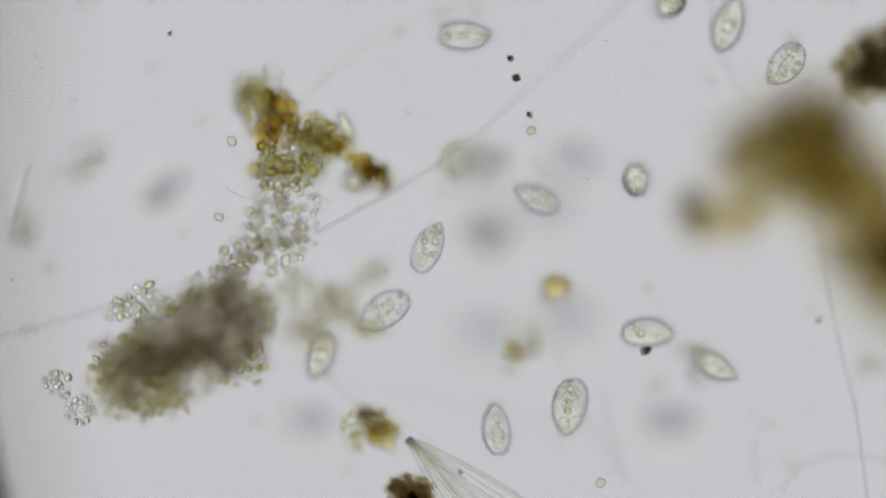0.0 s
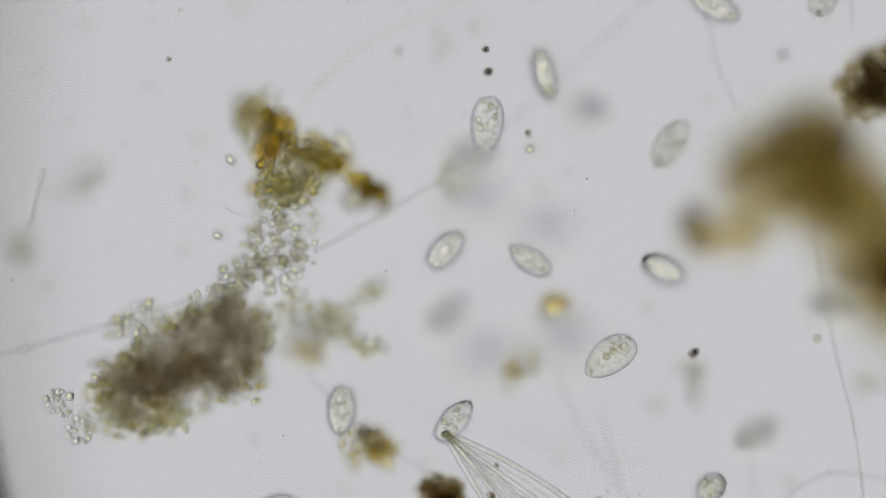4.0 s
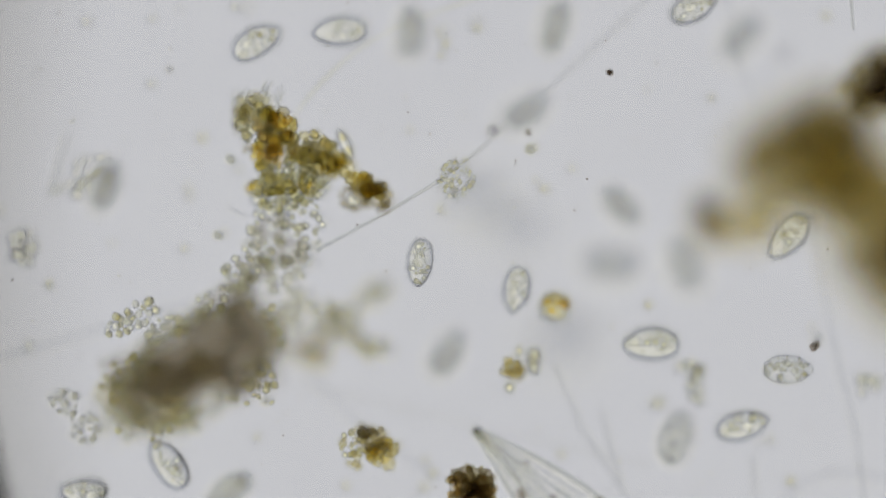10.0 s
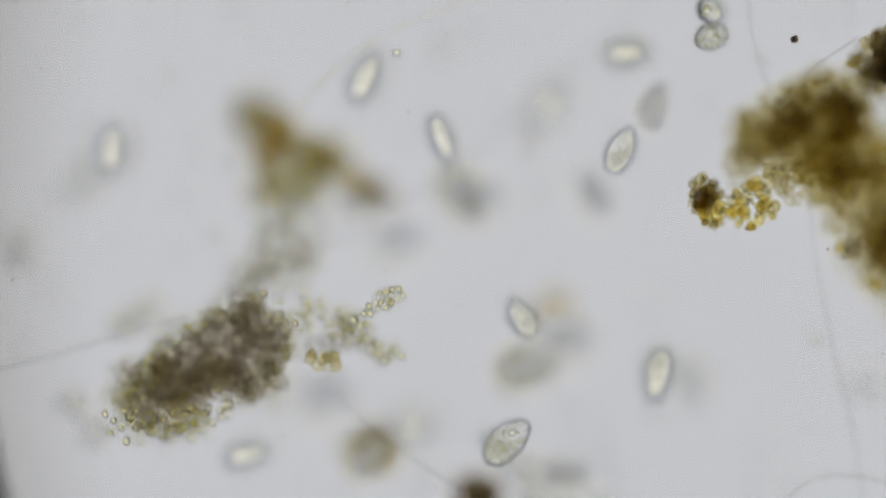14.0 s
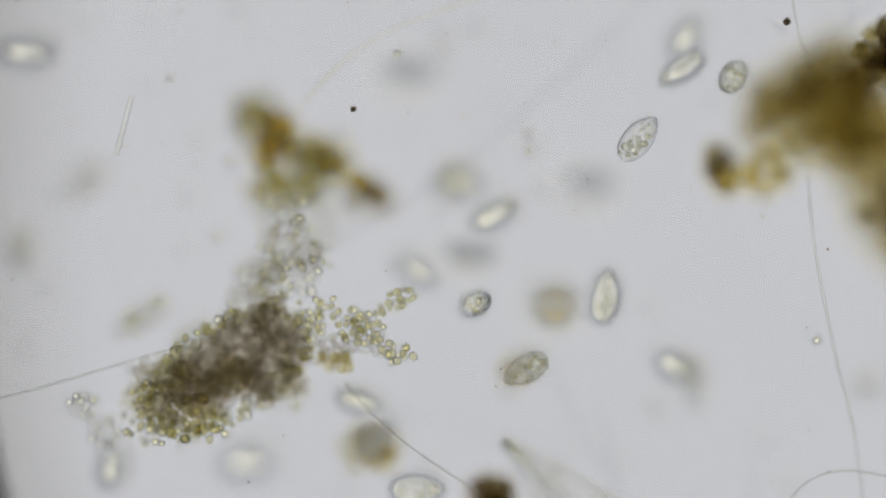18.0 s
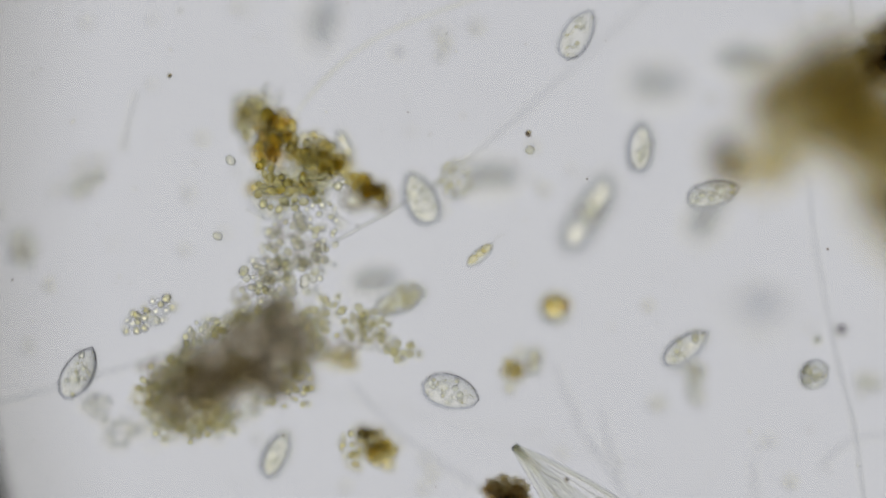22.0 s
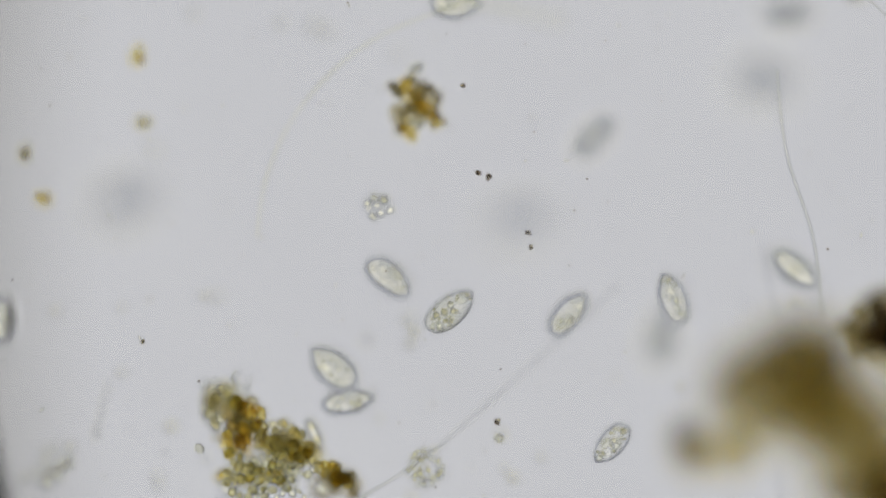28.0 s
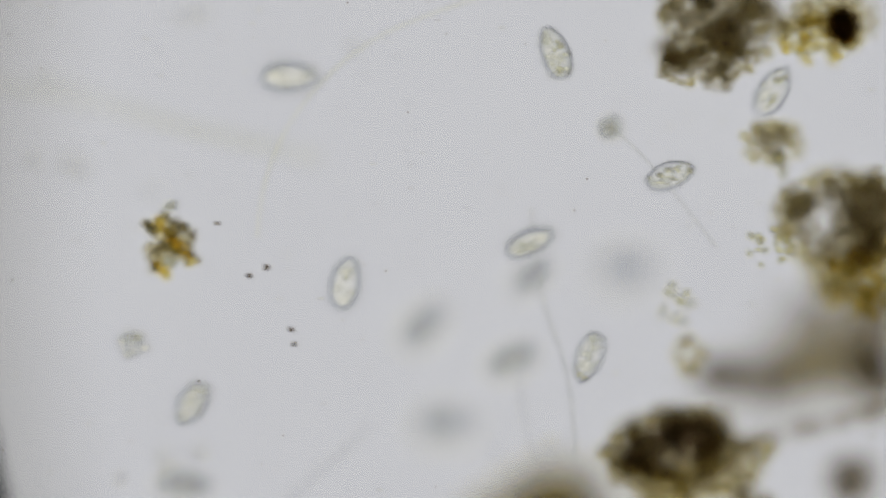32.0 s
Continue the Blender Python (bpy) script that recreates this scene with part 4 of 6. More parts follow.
def motions():
    walk(small_swimmer, [(0, swim(1300, 960, 60, 80)), (11, swim(1240, 960, 100, 80)), (12, swim(1202, 767, 112, 80)), (13, swim(1150, 960, 110, 60)), (19, swim(560, 960, 60, 30)), (20, swim(640, 960, 50, 10)), (21, swim(752, 372, 38, -10)), (22, swim(852, 417, 40, 40)), (23, swim(1047, 189, 45, 60)), (24, swim(1250, -160, 45, 60)), (32, swim(1800, 300, 45, 60))])
    walk(stop, path)
    walk(specks[0], [(0, swim(915, 139, 50, 0)), (1, swim(912, 115, 50, 20)), (2, swim(893, 78, 50, 40)), (3, swim(880, 80, 50, 40)), (8, swim(832, 198, 10, 60)), (9, swim(860, 204, -5, 60)), (12, swim(880, 180, 300, 60)), (32, swim(880, 180, 320, 60))])
    walk(specks[1], [(0, swim(904, 103, 50, 0)), (1, swim(877, 73, 50, 20)), (2, swim(862, 47, 50, 40)), (3, swim(847, 45, 48, 40)), (7, swim(1002, 103, 60, 40)), (10, swim(1082, 95, 25, 20)), (12, swim(1082, 80, 300, 20)), (32, swim(1082, 80, 320, 20))])
    walk(specks[2], [(0, swim(1143, 618, 55, 0)), (1, swim(1188, 592, 55, 10)), (2, swim(1224, 587, 52, 20)), (3, swim(1229, 592, 50, 20)), (8, swim(1295, 570, 10, 20)), (10, swim(1443, 577, 38, 20)), (14, swim(1620, 560, 40, 20)), (32, swim(1700, 560, 40, 20))])
    walk(specks[3], [(0, swim(300, 60, 40, 0)), (20, swim(302, 106, 62, 10)), (22, swim(302, 101, 56, 20)), (24, swim(305, 74, 50, 30)), (32, swim(310, 60, 48, 40))])
    walk(specks[4], [(0, swim(1640, 480, 60, 0)), (18, swim(1580, 480, 90, 0)), (20, swim(1480, 482, 62, 10)), (21, swim(1472, 556, 86, 20)), (22, swim(1490, 550, 88, 30)), (24, swim(1490, 549, 80, 40)), (32, swim(1500, 560, 60, 40))])
    walk(specks[5], [(0, swim(1400, 75, 110, 0)), (6, swim(1383, 64, 110, 10)), (12, swim(1393, 65, 128, 20)), (14, swim(1407, 37, 132, 30)), (17, swim(1386, 9, 108, 40)), (18, swim(1394, 5, 98, 50)), (20, swim(1394, -20, 300, 50)), (32, swim(1394, -20, 320, 50))])
    walk(specks[6], [(0, swim(640, 120, 320, 0)), (15, swim(640, 150, 320, 0)), (17, swim(628, 189, 107, 0)), (18, swim(627, 159, 96, 10)), (19, swim(775, 15, 66, 10)), (21, swim(775, -10, 300, 10)), (32, swim(775, -10, 320, 10))])
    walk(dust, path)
    for k in (0, 1):
        walk(pairs[k], [(0, drift(0, 0)), (28, drift(0, 0)), (29, drift(4, -4)), (30, drift(24 + 6 * k, -30 - 8 * k)), (31, drift(32 + 8 * k, -56 - 8 * k)), (32, drift(30 + 12 * k, -62 - 22 * k))])
    for k in (2, 3):
        walk(pairs[k], [(0, drift(0, 0)), (28, drift(0, 0)), (29, drift(3, -8)), (30, drift(22, -27)), (31, drift(23, -55)), (32, drift(16, -73))])
    walk(mass, [(0, drift(0, 0)), (6, drift(0, 0)), (9, drift(14, 0)), (12, drift(28, 4)), (14, drift(38, 6)), (17, drift(66, 8)), (19, drift(74, 8)), (22, drift(86, 4)), (24.5, drift(92, 4)), (32, drift(96, 4))])
    walk(grains, [(0, drift(0, 0)), (6, drift(0, 0)), (12, drift(10, 0)), (17, drift(28, 2)), (22, drift(36, 2)), (32, drift(38, 2))])
    walk(sat_a, [(0, drift(0, 0)), (8, drift(0, -2)), (17, drift(16, -8)), (24, drift(34, -10)), (32, drift(34, -10))])
    walk(sat_b, [(0, drift(0, 0)), (8, drift(10, 0)), (12, drift(20, 0)), (17, drift(45, 4, 10)), (19, drift(50, 4, 20)), (22, drift(70, 8, 40)), (24, drift(74, 10, 45)), (32, drift(74, 10, 45))])
    walk(twig, [(0, drift(0, 0, 25)), (3, drift(0, 0, 20)), (6, drift(0, 0)), (9, drift(4, 0)), (12, drift(18, 8)), (17, drift(48, 10)), (20, drift(56, 8, -18)), (22, drift(60, 6, -24)), (32, drift(64, 6, -24))])
    walk(big, [(0, drift(0, 0, 50)), (2.5, drift(4, -2, 50)), (7, drift(10, -12, 35)), (9, drift(30, -18, 35)), (11, drift(25, -25, 25)), (12, drift(23, -28, 18)), (13, drift(21, -32)), (14, drift(26, -58)), (14.5, drift(29, -80)), (16.5, drift(35, -108, 6)), (19, drift(56, -120, 40)), (22, drift(58, -126, 50)), (24, drift(56, -134, 50)), (27, drift(48, -134, 50)), (29, drift(44, -128, 50)), (30, drift(42, -120, 50)), (32, drift(40, -114, 50))])
    walk(knob, [(0, drift(0, 0)), (9, drift(15, 0)), (13, drift(27, -28)), (17, drift(38, -60)), (23, drift(46, -62)), (27, drift(70, -80)), (30, drift(78, -92)), (32, drift(80, -104))])
    walk(fan, [(t, pose((x - 784) * U, (441 - y) * U, 0.055)) for t, x, y in ((0, 722, 778), (1, 755, 755), (2, 775, 745), (3, 785, 735), (6, 805, 732), (7, 828, 735), (9, 840, 727), (13, 852, 732), (17, 885, 742), (19, 900, 749), (22, 912, 757), (24.5, 932, 764), (32, 940, 766))])
    walk(chunk, [(t, pose((x - 784) * U, (441 - y) * U, 0.03)) for t, x, y in ((0, 725, 872), (1, 750, 858), (2, 765, 845), (3, 778, 838), (6, 790, 845), (7, 815, 832), (9, 835, 823), (13, 842, 835), (17, 868, 838), (19, 876, 836), (23, 903, 842), (32, 915, 845))])
    walk(lines["hook"], [(0, drift(0, 0)), (6, drift(0, 0)), (9, drift(25, 0)), (12, drift(62, 0)), (14, drift(75, -10)), (17, drift(140, -30)), (19, drift(150, -60)), (32, drift(160, -80))])
    walk(lines["left"], [(0, drift(0, 0)), (6, drift(0, 0)), (12, drift(0, 10)), (14, drift(0, 22)), (17, drift(0, 66)), (19, drift(-10, 80)), (32, drift(-10, 90))])
    walk(lines["low"], [(0, drift(0, 0)), (6, drift(0, 0)), (12, drift(15, 0)), (17, drift(62, 14)), (22, drift(75, 14)), (32, drift(80, 14))])
    walk(lines["arc"], [(0, drift(0, 0)), (17, drift(0, -4)), (19, drift(30, -20)), (22, drift(70, -70)), (32, drift(80, -80))])
    walk(lines["rod"], [(0, drift(-40, 40)), (6, drift(0, 0)), (12, drift(52, -66)), (13, drift(66, -75)), (14, drift(70, -80)), (17, drift(120, -104)), (18, drift(143, -114)), (20, drift(150, -120)), (32, drift(165, -120))])
    walk(ciliates[0], [(0, swim(825, 63, 25, 0, 6, 3)), (1, swim(1035, 32, 14, 40, -8, 18)), (2, swim(980, 33, 13, 20, 7, 11)), (3, swim(1270, 55, 18, -30, -2, 29)), (5.5, swim(1270, -163, 80, -30, 0, 11)), (5.75, swim(1196, -68, 94, -70, -3, 19)), (6, swim(1122, 27, 107, -110, -7, 26)), (7, swim(1122, -163, 42, -110, 0, 23)), (8, swim(1109, -172, 155, -110, 0, 4)), (9, swim(1122, -173, 155, -110, 0, -6)), (10, swim(1311, 37, 138, -130, 6, 13)), (11, swim(1250, 68, 249, -180, -5, 22)), (12, swim(1187, 12, 165, -125, -5, 32)), (13, swim(1292, -29, 110, -160, -5, 44)), (14, swim(1260, -14, 98, -180, 68, 24)), (14.5, swim(1260, -163, 90, -180, 0, 17)), (16.5, swim(1244, -6, 83, -155, 3, 15)), (17, swim(1192, 106, 60, -180, 1, 32)), (18, swim(1209, 86, 54, -145, -3, 48)), (19, swim(1247, 261, 39, -110, -1, 34)), (19.5, swim(1226, 302, 31, -85, 34, 44)), (20, swim(1205, 343, 24, -60, 68, 53)), (21, swim(1215, 343, 22, 0, 68, 56)), (22, swim(1265, 309, 30, 15, 4, 48)), (23, swim(1207, 328, 20, 35, -1, 31)), (24, swim(1257, 286, 72, 0, 68, 28)), (25.25, swim(1308, 276, 26, 30, 31, 29)), (26.5, swim(1358, 265, 14, 60, -7, 29)), (27, swim(1298, 130, -4, 100, -6, 27)), (28, swim(1249, -17, 12, 110, 6, 20)), (28.5, swim(1318, -49, 21, 145, 37, 28)), (29, swim(1386, -82, 30, 180, 68, 37)), (30, swim(1361, -122, 133, 220, 7, 36)), (31, swim(1573, -214, 3, 180, -8, 29)), (32, swim(1534, -155, 36, 250, 0, 40))])
    walk(ciliates[1], [(0, swim(1290, 42, 22, 70, 1, -6)), (1, swim(1217, 129, 14, 80, 1, -22)), (1.5, swim(1184, 170, 22, 40, 35, -27)), (2, swim(1150, 211, 31, 0, 68, -32)), (2.5, swim(1176, 203, 39, 12, 31, -23)), (3, swim(1202, 195, 98, 25, -6, -13)), (5.5, swim(1164, 270, 77, 85, 3, -8)), (6, swim(1230, 182, 70, 25, -2, -7)), (7, swim(1302, 277, 140, -20, 6, 0)), (8, swim(1472, 422, 83, -50, -7, 7)), (9, swim(1700, 422, -20, -50, 0, 8)), (9.5, swim(1550, 403, -9, -90, 1, 5)), (10, swim(1399, 384, 3, -130, 2, 3)), (10.5, swim(1352, 300, 33, -170, 35, -5)), (11, swim(1305, 217, 63, -210, 68, -12)), (12, swim(1448, -4, 32, -160, 5, -30)), (13, swim(1448, -163, 115, -160, 0, -46)), (14, swim(1260, 32, 128, -180, 68, -49)), (14.25, swim(1259, 57, 63, -210, 31, -55)), (14.5, swim(1257, 83, -3, -240, -6, -60)), (16.5, swim(1453, 4, 32, -180, 3, -53)), (17, swim(1453, -164, 85, -180, 0, -60)), (18, swim(1299, 103, 90, -140, 68, -60)), (19, swim(1315, 96, 140, -180, 7, -60)), (20, swim(1321, 87, 144, -180, 6, -60)), (21, swim(1402, 2, 128, -150, 8, -60)), (22, swim(1311, 72, 151, -180, 2, -46)), (23, swim(1326, 57, 156, -180, 3, -47)), (24, swim(1331, 52, 147, -180, 7, -60)), (26.5, swim(1407, 5, 18, -110, 3, -60)), (27, swim(1402, -63, 10, -120, -1, -44)), (27.5, swim(1434, -66, -1, -80, 3, -43)), (28, swim(1466, -69, -12, -40, 8, -41)), (29, swim(1565, -231, 219, 0, 6, -50)), (30, swim(1567, -432, 215, 0, 1, -41)), (31, swim(1596, -341, 261, 0, -4, -59)), (32, swim(1600, -308, 263, 0, 2, -44))])
    walk(ciliates[2], [(0, swim(1390, 115, 43, 230, -6, 13)), (1, swim(1373, 77, -2, 265, 5, -5)), (2, swim(1370, 146, 98, 340, -4, -8)), (2.5, swim(1416, 107, 37, 382, -3, -1)), (3, swim(1462, 67, 78, 425, -2, 6)), (5.5, swim(1462, -163, 80, 425, 0, 9)), (6, swim(1449, 36, -9, 410, 1, -2)), (6.5, swim(1419, 76, 21, 385, 35, -8)), (7, swim(1389, 117, 51, 360, 68, -13)), (8, swim(1415, 82, 55, 395, 6, -30)), (9, swim(1415, -163, -20, 395, 0, -29)), (10, swim(1230, -21, 7, 385, 4, -42)), (11, swim(1112, 147, 1, 435, 5, -44)), (12, swim(1107, 188, 80, 400, -7, -29)), (13, swim(1152, 142, 172, 445, -3, -12)), (14, swim(1157, 157, 193, 435, -1, -13)), (14.5, swim(1157, -163, 90, 435, 0, -1)), (16.5, swim(1157, -151, 258, 435, 0, -16)), (17, swim(1171, -163, 258, 435, 0, 2)), (18, swim(1218, 30, -5, 420, -5, 16)), (18.5, swim(1371, 26, 1, 390, 31, 16)), (19, swim(1523, 21, 7, 360, 68, 16)), (20, swim(1700, 21, 35, 360, 0, 31)), (21, swim(1694, 28, 200, 360, 0, 23)), (22, swim(1692, 22, 200, 360, 0, 42)), (23, swim(1507, -16, 23, 410, 3, 35)), (24, swim(1507, -164, 22, 410, 0, 52)), (26.5, swim(1518, -80, 29, 410, -4, 60)), (27, swim(1584, -135, 21, 395, 6, 60)), (28, swim(1450, -518, 163, 360, -6, 60)), (29, swim(1512, -444, 9, 410, 2, 43)), (30, swim(1585, -464, 29, 385, -7, 34)), (31, swim(1635, -481, 21, 385, -4, 40)), (32, swim(1679, -478, 40, 380, 3, 57))])
    walk(ciliates[3], [(0, swim(1188, 8, 17, 0, 68, -37)), (1, swim(1090, 4, 3, 20, 4, -43)), (2, swim(915, 55, 8, 30, 3, -49)), (3, swim(1002, 105, 19, -40, 4, -60)), (4.25, swim(952, 98, 18, -80, 3, -60)), (5.5, swim(901, 91, 16, -120, 2, -60)), (6, swim(990, -21, 174, -180, 4, -59)), (7, swim(950, 4, 41, -180, 3, -60)), (8, swim(914, 75, 55, -225, -3, -60)), (9, swim(981, 86, 163, -180, 4, -60)), (10, swim(982, 17, 108, -105, -7, -42)), (11, swim(976, 168, 209, -180, -8, -38)), (12, swim(1042, 162, 193, -195, -2, -28)), (12.5, swim(1000, 139, 75, -152, 2, -20)), (13, swim(958, 116, 12, -110, 6, -11)), (14, swim(973, 151, -23, -120, -6, -30)), (14.5, swim(975, 148, -43, -180, -4, -14)), (15.5, swim(988, 170, -9, -220, 0, -23)), (16.5, swim(1000, 192, 25, -260, 4, -31)), (17, swim(1013, 76, 7, -295, 6, -43)), (18, swim(880, 344, 23, -330, 7, -33)), (19, swim(972, 356, 24, -365, 1, -23)), (20, swim(947, 251, 85, -330, 68, -18)), (21, swim(867, 251, 157, -300, 6, -19)), (22, swim(872, 281, 154, -360, 5, -11)), (23, swim(782, 327, 261, -360, 6, -13)), (24, swim(732, 207, 218, -360, 2, -26)), (26.5, swim(723, 111, 230, -360, 0, -37)), (27, swim(854, 97, 277, -360, -3, -52)), (28, swim(971, -149, 298, -360, 4, -60)), (29, swim(1047, -201, 300, -360, 4, -42)), (30, swim(1089, -218, 287, -360, -4, -24)), (31, swim(1118, -242, 298, -360, 6, -30)), (32, swim(1240, -210, 191, -315, 7, -33))])
    walk(ciliates[4], [(0, swim(950, 350, 22, 155, 3, 23)), (1, swim(1018, 402, 16, 180, 68, 22)), (1.5, swim(1040, 388, 27, 145, 33, 16)), (2, swim(1062, 373, 39, 110, -2, 9)), (3, swim(955, 405, 37, 165, -3, 24)), (5.5, swim(937, 432, 31, 100, 0, 42)), (6, swim(937, 432, 12, 95, 3, 23)), (7, swim(940, 440, 12, 100, 8, 22)), (7.5, swim(976, 418, -1, 140, 3, 16)), (8, swim(1012, 397, -14, 180, -1, 11)), (9, swim(1014, 394, -26, 180, -5, 16)), (9.5, swim(966, 436, -11, 220, -6, 13)), (10, swim(917, 479, 3, 260, -6, 11)), (10.5, swim(938, 507, 29, 220, -3, 6)), (11, swim(959, 535, 55, 180, 0, 2)), (11.5, swim(971, 511, 73, 222, -1, -2)), (12, swim(982, 487, 92, 265, -2, -5)), (13, swim(1004, 434, 102, 200, 6, -1)), (13.5, swim(966, 480, 94, 160, 0, -1)), (14, swim(927, 527, 85, 120, -6, -1)), (14.25, swim(893, 537, 48, 150, 31, -1)), (14.5, swim(859, 547, 10, 180, 68, -2)), (15.5, swim(893, 581, 64, 202, 35, 2)), (16.5, swim(927, 614, 118, 225, 1, 6)), (17, swim(932, 614, 155, 225, 1, 5)), (18, swim(932, 621, 107, 210, 5, 22)), (19, swim(1193, 742, -10, 215, 0, 20)), (20, swim(1382, 451, 133, 180, 7, 32)), (21, swim(1380, 506, 28, 240, -4, 49)), (22, swim(1339, 516, 254, 180, 2, 54)), (23, swim(1061, 496, 227, 180, 3, 57)), (24, swim(1065, 528, 21, 110, 1, 60)), (26.5, swim(1144, 375, 24, 185, -3, 60)), (27, swim(1184, 199, 17, 195, -2, 48)), (28, swim(1139, 241, 30, 230, 4, 44)), (29, swim(985, 168, 41, 280, 6, 31)), (30, swim(1180, 28, 31, 350, -2, 12)), (31, swim(1130, -131, -1, 295, -1, 19)), (32, swim(832, -73, 19, 240, 5, 12))])
    walk(ciliates[5], [(0, swim(1126, 317, 18, 240, 68, -38)), (0.5, swim(1141, 380, 47, 230, 31, -47)), (1, swim(1155, 442, 122, 220, -6, -57)), (1.5, swim(1162, 425, 60, 200, 31, -54)), (2, swim(1170, 408, 98, 180, 68, -50)), (3, swim(1164, 405, 15, 180, 68, -56)), (4.25, swim(1183, 454, 19, 145, 34, -57)), (5.5, swim(1201, 502, 24, 110, 0, -58)), (6, swim(1152, 534, 87, 35, -3, -51)), (7, swim(1177, 445, 19, 0, 68, -35)), (7.5, swim(1169, 427, -3, 22, 31, -31)), (8, swim(1160, 409, -24, 45, -6, -27)), (9, swim(1140, 429, 50, 45, 6, -38)), (10, swim(1214, 437, 140, 110, -1, -19)), (11, swim(987, 357, -15, 80, 7, -31)), (12, swim(993, 246, -3, 50, -5, -28)), (13, swim(737, -10, -6, 20, 1, -22)), (14, swim(652, 101, 49, 65, 6, -31)), (14.5, swim(620, 174, 47, 75, -8, -15)), (16.5, swim(543, 368, 96, 70, -7, -11)), (17, swim(767, 42, 196, 0, 3, -2)), (18, swim(722, 98, 258, 0, 6, -17)), (19, swim(847, 12, 164, 0, -3, -4)), (20, swim(1076, 37, 190, 0, -3, -12)), (21, swim(1255, 7, 178, 0, 5, -7)), (22, swim(1161, 117, 189, 0, 3, 2)), (23, swim(1116, 132, 175, 60, -1, -5)), (24, swim(1074, 306, 92, 105, -5, -14)), (26.5, swim(1058, 148, 168, 60, -7, -21)), (27, swim(1232, 52, 207, 0, 2, -2)), (27.5, swim(1229, 54, 189, 40, 0, 1)), (28, swim(1226, 55, 172, 80, -1, 4)), (28.5, swim(1224, 31, 178, 40, 0, 4)), (29, swim(1222, 6, 184, 0, 1, 3)), (30, swim(1289, 7, 173, -70, 2, 6)), (31, swim(1289, 181, 22, -70, 0, 12)), (32, swim(1303, 181, 202, -70, 0, 2))])
    walk(ciliates[6], [(0, swim(758, 437, 39, 65, 5, -31)), (1, swim(668, 419, 61, 140, 0, -28)), (1.5, swim(654, 469, 154, 100, 0, -26)), (2, swim(640, 518, 175, 60, -1, -24)), (3, swim(662, 560, 174, 0, 7, -5)), (5.5, swim(226, 345, 240, 0, 1, 0)), (6, swim(174, -2, 249, 0, 7, 14)), (7, swim(235, 203, 276, 0, -4, 34)), (8, swim(285, 357, 210, 0, -3, 33)), (9, swim(254, 227, 126, 30, 1, 30)), (10, swim(187, 297, 109, 70, 7, 29)), (11, swim(87, 267, 50, 55, 2, 24)), (12, swim(-128, 267, 95, 55, 0, 34)), (13, swim(-142, 252, 285, 55, 0, 37)), (14, swim(-146, 249, 285, 55, 0, 22)), (14.5, swim(-136, 252, 285, 55, 0, 40)), (16.5, swim(-137, 242, 285, 55, 0, 42)), (17, swim(-129, 237, 285, 55, 0, 51)), (18, swim(-115, 238, 285, 55, 0, 53)), (19, swim(-126, 228, 285, 55, 0, 57)), (20, swim(-128, 238, 285, 55, 0, 60)), (21, swim(-132, 241, 285, 55, 0, 45)), (22, swim(-125, 238, 285, 55, 0, 30)), (23, swim(-131, 223, 285, 55, 0, 39)), (24, swim(-137, 234, 285, 55, 0, 33)), (26.5, swim(-126, 229, 285, 55, 0, 18)), (27, swim(-139, 216, 285, 55, 0, 31)), (28, swim(-142, 207, 285, 55, 0, 41)), (29, swim(-132, 215, 285, 55, 0, 51)), (30, swim(-142, 214, 285, 55, 0, 47)), (31, swim(-128, 217, 285, 55, 0, 32)), (32, swim(-128, 222, 285, 55, 0, 42))])
    walk(ciliates[7], [(0, swim(680, 550, 38, 215, 1, 13)), (1, swim(717, 474, 36, 255, -5, 21)), (2, swim(815, 369, 239, 255, 0, 12)), (3, swim(837, 310, 157, 180, 5, -8)), (5.5, swim(774, 179, 208, 180, 3, -4)), (6, swim(710, 247, 119, 250, -4, 8)), (7, swim(642, 307, 134, 315, -6, 11)), (8, swim(752, 152, -13, 330, 1, 30)), (9, swim(792, 152, 50, 325, 1, 20)), (10, swim(932, 167, 122, 390, -7, 29)), (11, swim(837, 257, 244, 360, 5, 26)), (12, swim(683, 148, 316, 360, -6, 29)), (13, swim(344, 322, 303, 360, -3, 22)), (13.5, swim(274, 274, 213, 402, -1, 16)), (14, swim(204, 226, 31, 445, 1, 11)), (14.25, swim(195, 311, 8, 402, -1, 12)), (14.5, swim(186, 396, -14, 360, -4, 13)), (15.5, swim(130, 238, 13, 400, 0, 15)), (16.5, swim(74, 79, 40, 440, 3, 17)), (16.75, swim(70, 83, 57, 400, 36, 25)), (17, swim(66, 86, 74, 360, 68, 33)), (18, swim(55, 55, -7, 360, 0, 38)), (19, swim(110, 630, -37, 380, 4, 38)), (20, swim(56, 832, 23, 420, -3, 44)), (21, swim(94, 825, 191, 360, 2, 49)), (22, swim(142, 626, 37, 420, 6, 45)), (23, swim(96, 526, -6, 365, -5, 36)), (24, swim(42, 706, 17, 310, -1, 43)), (26.5, swim(42, 829, 20, 310, 0, 38)), (27, swim(45, 823, 190, 310, 0, 20)), (28, swim(36, 820, 191, 310, 0, 7)), (29, swim(35, 812, 191, 310, 0, 1)), (30, swim(37, 800, 192, 310, 0, 9)), (31, swim(23, 800, 192, 310, 0, 15)), (32, swim(25, 786, 202, 310, 0, 14))])
